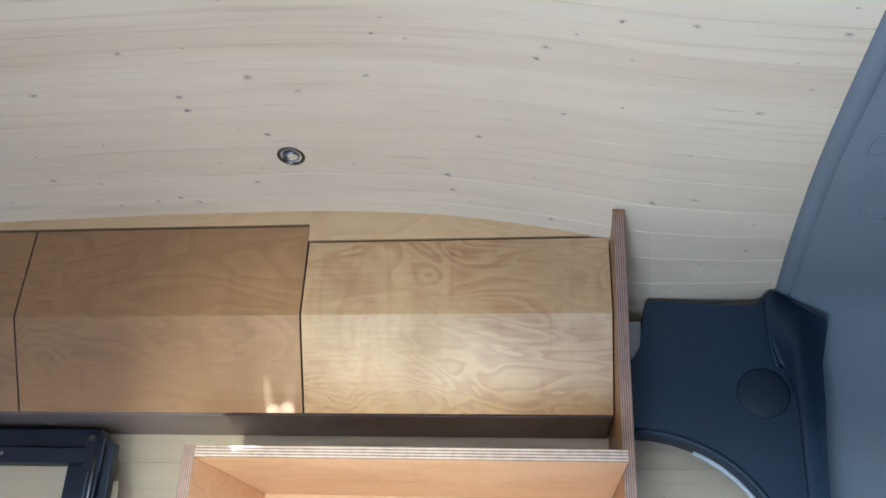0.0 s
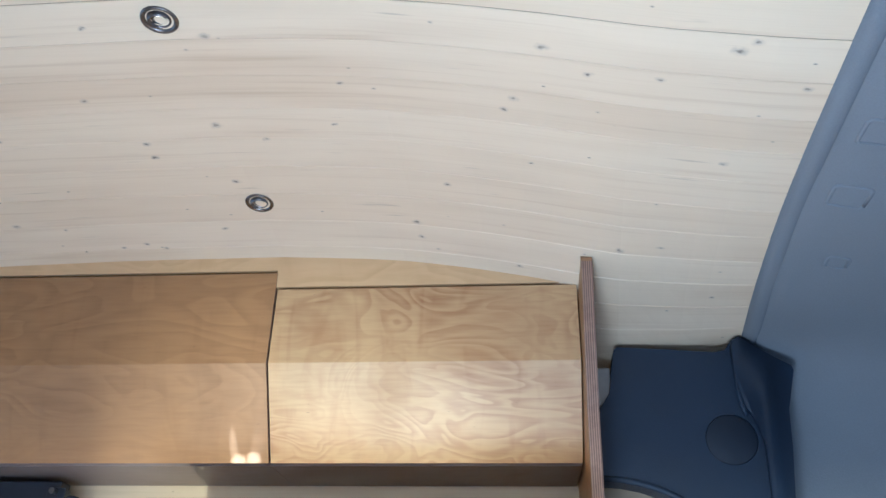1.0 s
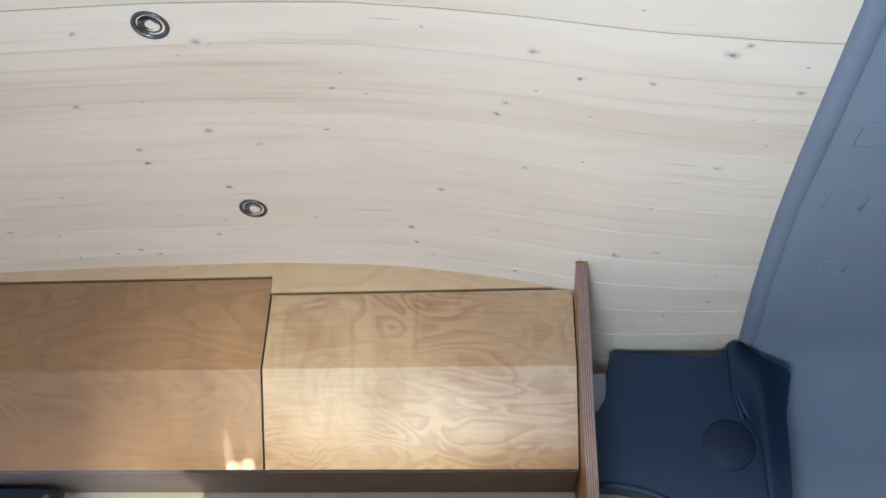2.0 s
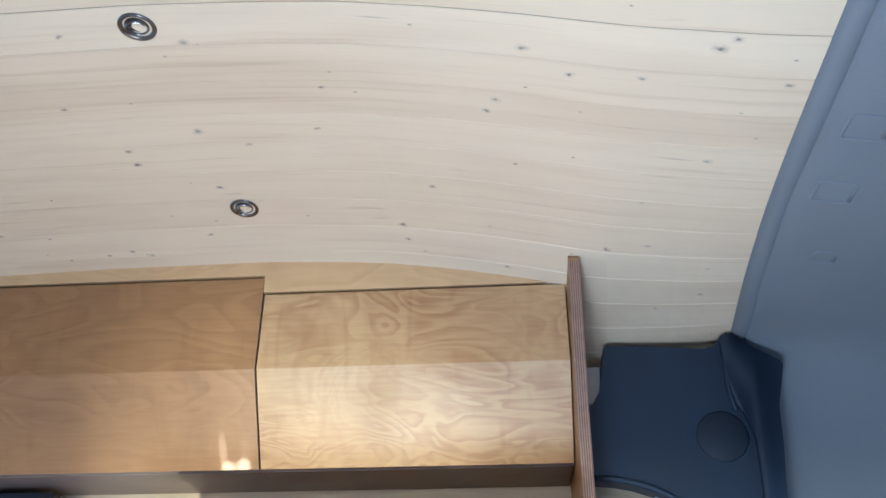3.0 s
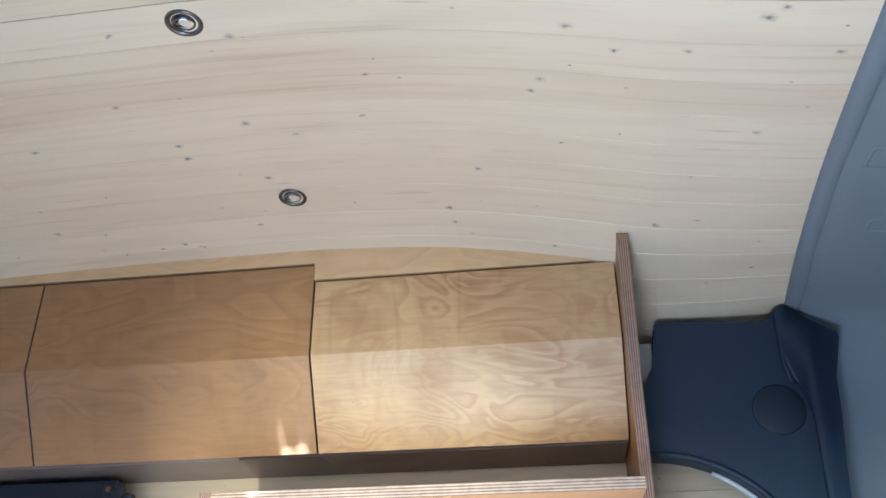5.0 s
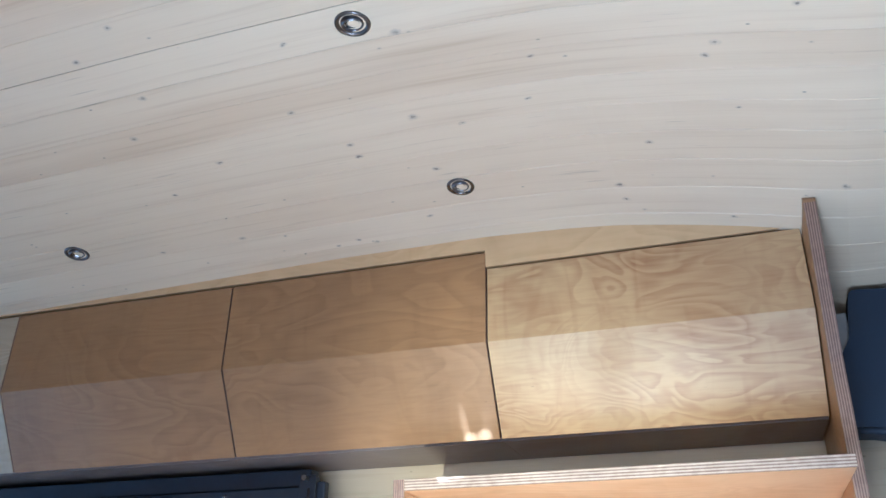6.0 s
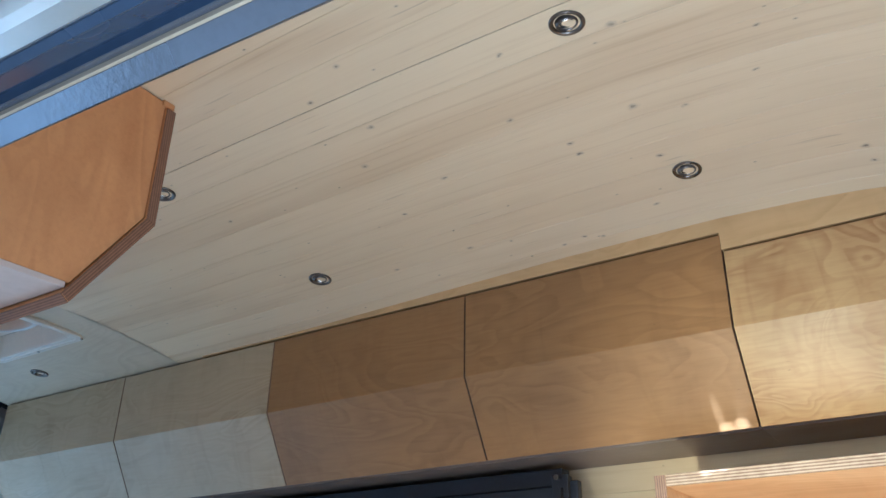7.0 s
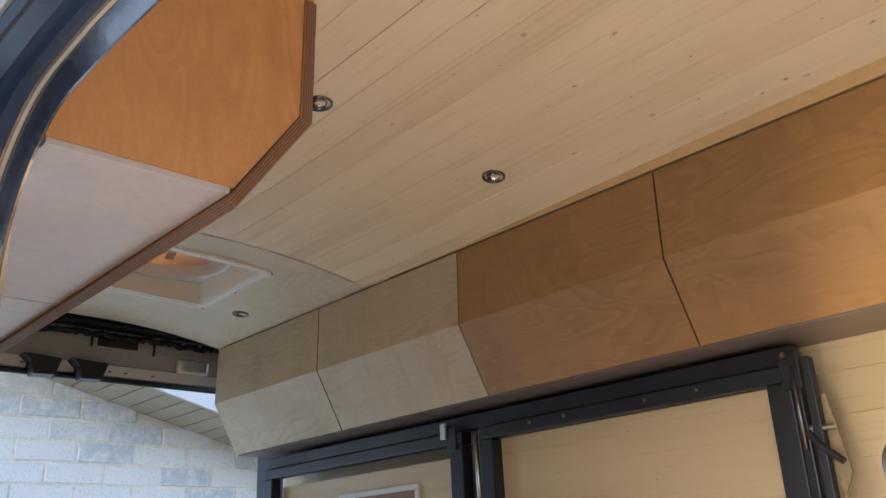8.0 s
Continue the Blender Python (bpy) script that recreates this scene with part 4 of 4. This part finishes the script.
    ridge = [(0.838, TY - 0.002, 1.872), (0.838, TY - 0.004, 1.82), (0.839, TY - 0.004, 1.78), (0.845, TY - 0.002, 1.752), (0.850, TY + 0.001, 1.746)]
    bits.append(part("ridge", tube_bm(ridge, 0.004, 10), BLACK_TRIM, trim, smooth=True))
    for ob in bits:
        ob.matrix_parent_inverse = inv


pillar_trim()
tagged(link_bm("grey_bracket", box_bm(0.571, 0.612, TY + 0.012, TY + 0.05, 1.766, 1.842, 0.004), BEIGE_METAL), "small grey bracket beside the pillar trim", "bracket")

# ---- roof vent ----
def roof_vent():
    v = empty("roof_vent", "cream plastic roof vent with an amber dome and rounded frame", "roof vent", at=(-1.75, 0.86, 2.02))
    inv = Matrix.Translation((1.75, -0.86, -2.02))
    x0, x1, y0, y1 = VENT
    zf = ceiling_z((x0 + x1) / 2, (y0 + y1) / 2)

    def loop(bm, g, z, r, n=6):
        vs = []
        for cx, cy, a0 in ((x1 - g - r, y1 - g - r, 0), (x0 + g + r, y1 - g - r, 90), (x0 + g + r, y0 + g + r, 180), (x1 - g - r, y0 + g + r, 270)):
            for i in range(n + 1):
                a = radians(a0 + 90 * i / n)
                vx, vy = cx + r * math.cos(a), cy + r * math.sin(a)
                vs.append(bm.verts.new((vx, vy, z + ceiling_z(vx, vy) - zf)))
        return vs

    def rings(bm, loops):
        for a, b in zip(loops, loops[1:]):
            for i in range(len(a)):
                j = (i + 1) % len(a)
                bm.faces.new((a[i], a[j], b[j], b[i]))
    bm = bmesh.new()
    rings(bm, [loop(bm, 0.0, zf + 0.012, 0.03), loop(bm, 0.001, zf, 0.03), loop(bm, 0.004, zf - 0.004, 0.028), loop(bm, 0.016, zf - 0.005, 0.024), loop(bm, 0.018, zf - 0.003, 0.022), loop(bm, 0.028, zf - 0.003, 0.02),
               loop(bm, 0.031, zf + 0.002, 0.02), loop(bm, 0.050, zf + 0.048, 0.03)])
    bits = [part("frame", bm, CREAM, v)]
    cx, cy = (x0 + x1) / 2, (y0 + y1) / 2
    m = Matrix.Translation((cx, cy, 0))
    bm = bmesh.new()
    sq = loop(bm, 0.050, zf + 0.0485, 0.03, 8)
    circ = [bm.verts.new((cx + 0.142 * math.cos(2 * math.pi * i / 36 + math.pi / 4 - math.pi / 4), cy + 0.142 * math.sin(2 * math.pi * i / 36), zf + 0.0485)) for i in range(36)]
    rings(bm, [sq, circ])
    bits.append(part("collar", bm, CREAM, v))
    bits.append(part("ring", lathe_bm([(0.150, zf + 0.050), (0.149, zf + 0.040), (0.146, zf + 0.037), (0.140, zf + 0.037), (0.137, zf + 0.041), (0.137, zf + 0.075)], 48, m), WHITE_PAINT, v, "white ring", True))
    bits.append(part("dome", lathe_bm([(0.139, zf + 0.072), (0.12, zf + 0.088), (0.07, zf + 0.104), (0.0, zf + 0.11)], 48, m), AMBER, v, "amber plastic dome", True))
    for k, (a, b) in enumerate(((-0.10, 0.10), (0.10, -0.10))):
        bits.append(part("fan_blade", prism_bm([(cx - 0.09, cy + a * 0.3 - 0.012), (cx + 0.09, cy + b * 0.3 - 0.012), (cx + 0.09, cy + b * 0.3 + 0.012), (cx - 0.09, cy + a * 0.3 + 0.012)], "z", zf + 0.072 + 0.004 * k, zf + 0.075 + 0.004 * k), AMBER, v))
    for sx in (x0 + 0.012, (x0 + x1) / 2, x1 - 0.012):
        for sy in (y0 + 0.012, y1 - 0.012):
            bits.append(part("screw", lathe_bm([(0, -0.002), (0.003, -0.0015), (0.0035, 0.0), (0.0035, 0.002), (0, 0.002)], 10, Matrix.Translation((sx, sy, ceiling_z(sx, sy) - 0.006))), STEEL, v))
    for ob in bits:
        ob.matrix_parent_inverse = inv


roof_vent()

# ---- rear door header ----
rear = empty("rear_door_header", "beige painted steel header of the open rear doors with seal", "door header", at=(-2.36, 0.8, 1.9))
rear_inv = Matrix.Translation((2.36, -0.8, -1.9))
bits = [part("beam", prism_bm([(-2.335, 2.02), (-2.335, 1.965), (-2.350, 1.945), (-2.360, 1.918), (-2.44, 1.912), (-2.44, 2.03)], "y", 0.15, 1.42, 0.003), BEIGE_METAL, rear),
        part("lower_flange", prism_bm([(-2.352, 1.9165), (-2.360, 1.885), (-2.372, 1.880), (-2.43, 1.880), (-2.43, 1.911)], "y", 0.16, 1.40, 0.002), WHITE_PAINT, rear, "white painted lower flange"),
        part("seal", tube_bm([(-2.366, 0.16, 1.873), (-2.366, 0.6, 1.873), (-2.366, 1.0, 1.873), (-2.366, 1.40, 1.872)], 0.009), RUBBER, rear, "black rubber seal", True),
        part("slot", box_bm(-2.337, -2.3335, 0.905, 1.035, 1.968, 2.012, 0.001), RUBBER, rear, "black rectangular slot"),
        part("slot_edge", box_bm(-2.338, -2.331, 0.91, 1.03, 1.964, 1.9675, 0.001), STEEL, rear),
        # solid black bar stands in for the shaded gap over the beam
        part("wire_duct", box_bm(-2.335, -2.29, 0.20, 1.40, 2.022, 2.034, 0.003), RUBBER, rear, "black bar for the dark gap above the beam")]
for yy in (0.742, 0.880):
    bits.append(part("striker", prism_bm([(yy - 0.055, 1.915), (yy + 0.055, 1.910), (yy + 0.052, 1.900), (yy + 0.040, 1.858), (yy - 0.022, 1.856), (yy - 0.030, 1.895)], "x", -2.36, -2.305, 0.003), RUBBER, rear, "black rubber door buffer"))
loom = [(-2.322, 0.45 + 0.02 * i, 2.002 + 0.004 * math.sin(1.7 * i) - (0.006 if i % 12 < 5 else 0.0)) for i in range(49)]
bits.append(part("wire_loom", tube_bm(loom, 0.0085, 10), RUBBER, rear, "black ribbed wire loom", True))
for i in range(30):
    y = 0.50 + 0.03 * i
    bits.append(part("tape", tube_bm([(-2.322, y, 2.001), (-2.322, y + 0.009, 2.000)], 0.0105, 10), BLACK_STEEL, rear, "glossy tape band"))
for y, zz in ((0.885, 1.962), (1.085, 1.955)):
    bits.append(part("clip", tube_bm([(-2.331, y, 2.003), (-2.329, y + 0.002, 1.985), (-2.329, y, zz)], 0.004, 8), RUBBER, rear, "black clip"))
for y in (0.70, 0.96, 1.01, 1.10):
    bits.append(part("plug", lathe_bm([(0, 0), (0.006, 0), (0.006, 0.003), (0, 0.003)], 12, Matrix.Translation((-2.3595, y, 1.9)) @ pose(0, 0, 0, 0, 90, 0)), RUBBER, rear))
for ob in bits:
    ob.matrix_parent_inverse = rear_inv
tail = empty("interior_lamp", "clear plastic interior lamp on the rear door header", "light", at=(-2.34, 1.24, 1.937))
tinv = Matrix.Translation((2.34, -1.24, -1.937))
for ob in (part("housing", box_bm(-2.352, -2.325, 1.172, 1.282, 1.914, 1.958, 0.008), CREAM, tail, smooth=False),
           part("lens", box_bm(-2.3265, -2.318, 1.188, 1.266, 1.920, 1.952, 0.003), LENS, tail, "clear ribbed lens")):
    ob.matrix_parent_inverse = tinv
for i in range(5):
    ob = part("rib", box_bm(-2.3185, -2.316, 1.206 + 0.014 * i, 1.212 + 0.014 * i, 1.923, 1.949, 0.0008), STEEL, tail)
    ob.matrix_parent_inverse = tinv

# ---- outside ----
gm = bmesh.new()
bmesh.ops.create_grid(gm, x_segments=2, y_segments=2, size=400.0, matrix=Matrix.Translation((0, 0, -0.62)))
tagged(link_bm("ground", gm, GROUND), "weathered dark asphalt round the van", "ground", kind="structure")

HX = -3.6


def verge_z(y):
    return 2.437 - 0.262 * y


house = empty("house", "pale weathered brick gable wall with a sloping boarded soffit", "house", at=(HX, 1.0, -0.62))
hinv = Matrix.Translation((-HX, -1.0, 0.62))
gable = part("wall", prism_bm([(-3.0, -0.62), (6.0, -0.62), (6.0, verge_z(6.0)), (-3.0, verge_z(-3.0))], "x", HX - 0.25, HX - 0.005), MORTAR, house, "pale mortar")
gable.matrix_parent_inverse = hinv
OUT = 0.42
# backing coloured dark so the slat gaps look shaded
slab_bm = prism_bm([(-3.0, verge_z(-3.0) + 0.012), (6.0, verge_z(6.0) + 0.012), (6.0, verge_z(6.0) + 0.03), (-3.0, verge_z(-3.0) + 0.03)], "x", HX - 0.2, HX + OUT - 0.02)
roof = part("soffit", slab_bm, SLATE, house, "dark backing for the shade between the soffit boards")
roof.matrix_parent_inverse = hinv
barge = part("bargeboard", prism_bm([(-3.0, verge_z(-3.0) - 0.005), (6.0, verge_z(6.0) - 0.005), (6.0, verge_z(6.0) + 0.20), (-3.0, verge_z(-3.0) + 0.20)], "x", HX + OUT - 0.019, HX + OUT, 0.002), WHITE_PAINT, house, "white bargeboard")
barge.matrix_parent_inverse = hinv
tiles = part("roof_covering", prism_bm([(-3.0, verge_z(-3.0) + 0.201), (6.0, verge_z(6.0) + 0.201), (6.0, verge_z(6.0) + 0.26), (-3.0, verge_z(-3.0) + 0.26)], "x", HX - 0.5, HX + OUT + 0.03), SLATE, house)
tiles.matrix_parent_inverse = hinv
for i in range(34):
    y = 0.2 + 0.09 * i
    sb = box_bm(HX + 0.0, HX + OUT - 0.02, y + 0.0045, y + 0.0855, -0.006, 0.006, 0.002)
    for v in sb.verts:
        v.co.z += verge_z(v.co.y) + 0.005
    ob = part("slat", sb, SLAT, house)
    ob.matrix_parent_inverse = hinv

# bricks of the gable, in stretcher bond
BH, BL, J = 0.092, 0.258, 0.010
meshes = []
for v in range(4):
    rng = random.Random(v)
    bm = box_bm(-0.018, 0.0, 0.0, BL - J, 0.0, BH - J, 0.004)
    for vv in bm.verts:
        vv.co += Vector((rng.uniform(-0.002, 0.002), rng.uniform(-0.002, 0.002), rng.uniform(-0.002, 0.002)))
    bmesh.ops.recalc_face_normals(bm, faces=bm.faces)
    me = bpy.data.meshes.new("brick")
    bm.to_mesh(me)
    bm.free()
    me.materials.append(BRICK)
    meshes.append(me)
rng = random.Random(5)
for row in range(20):
    z = 0.86 + BH * row
    y = -0.2 + (row % 2) * BL / 2
    while y < 3.2:
        if z + BH < verge_z(y + BL) + 0.10:
            ob = new("brick", meshes[rng.randrange(4)])
            ob.location = (HX + rng.uniform(-0.003, 0.003), y, z)
            ob.parent = house
            ob.matrix_parent_inverse = hinv
        y += BL
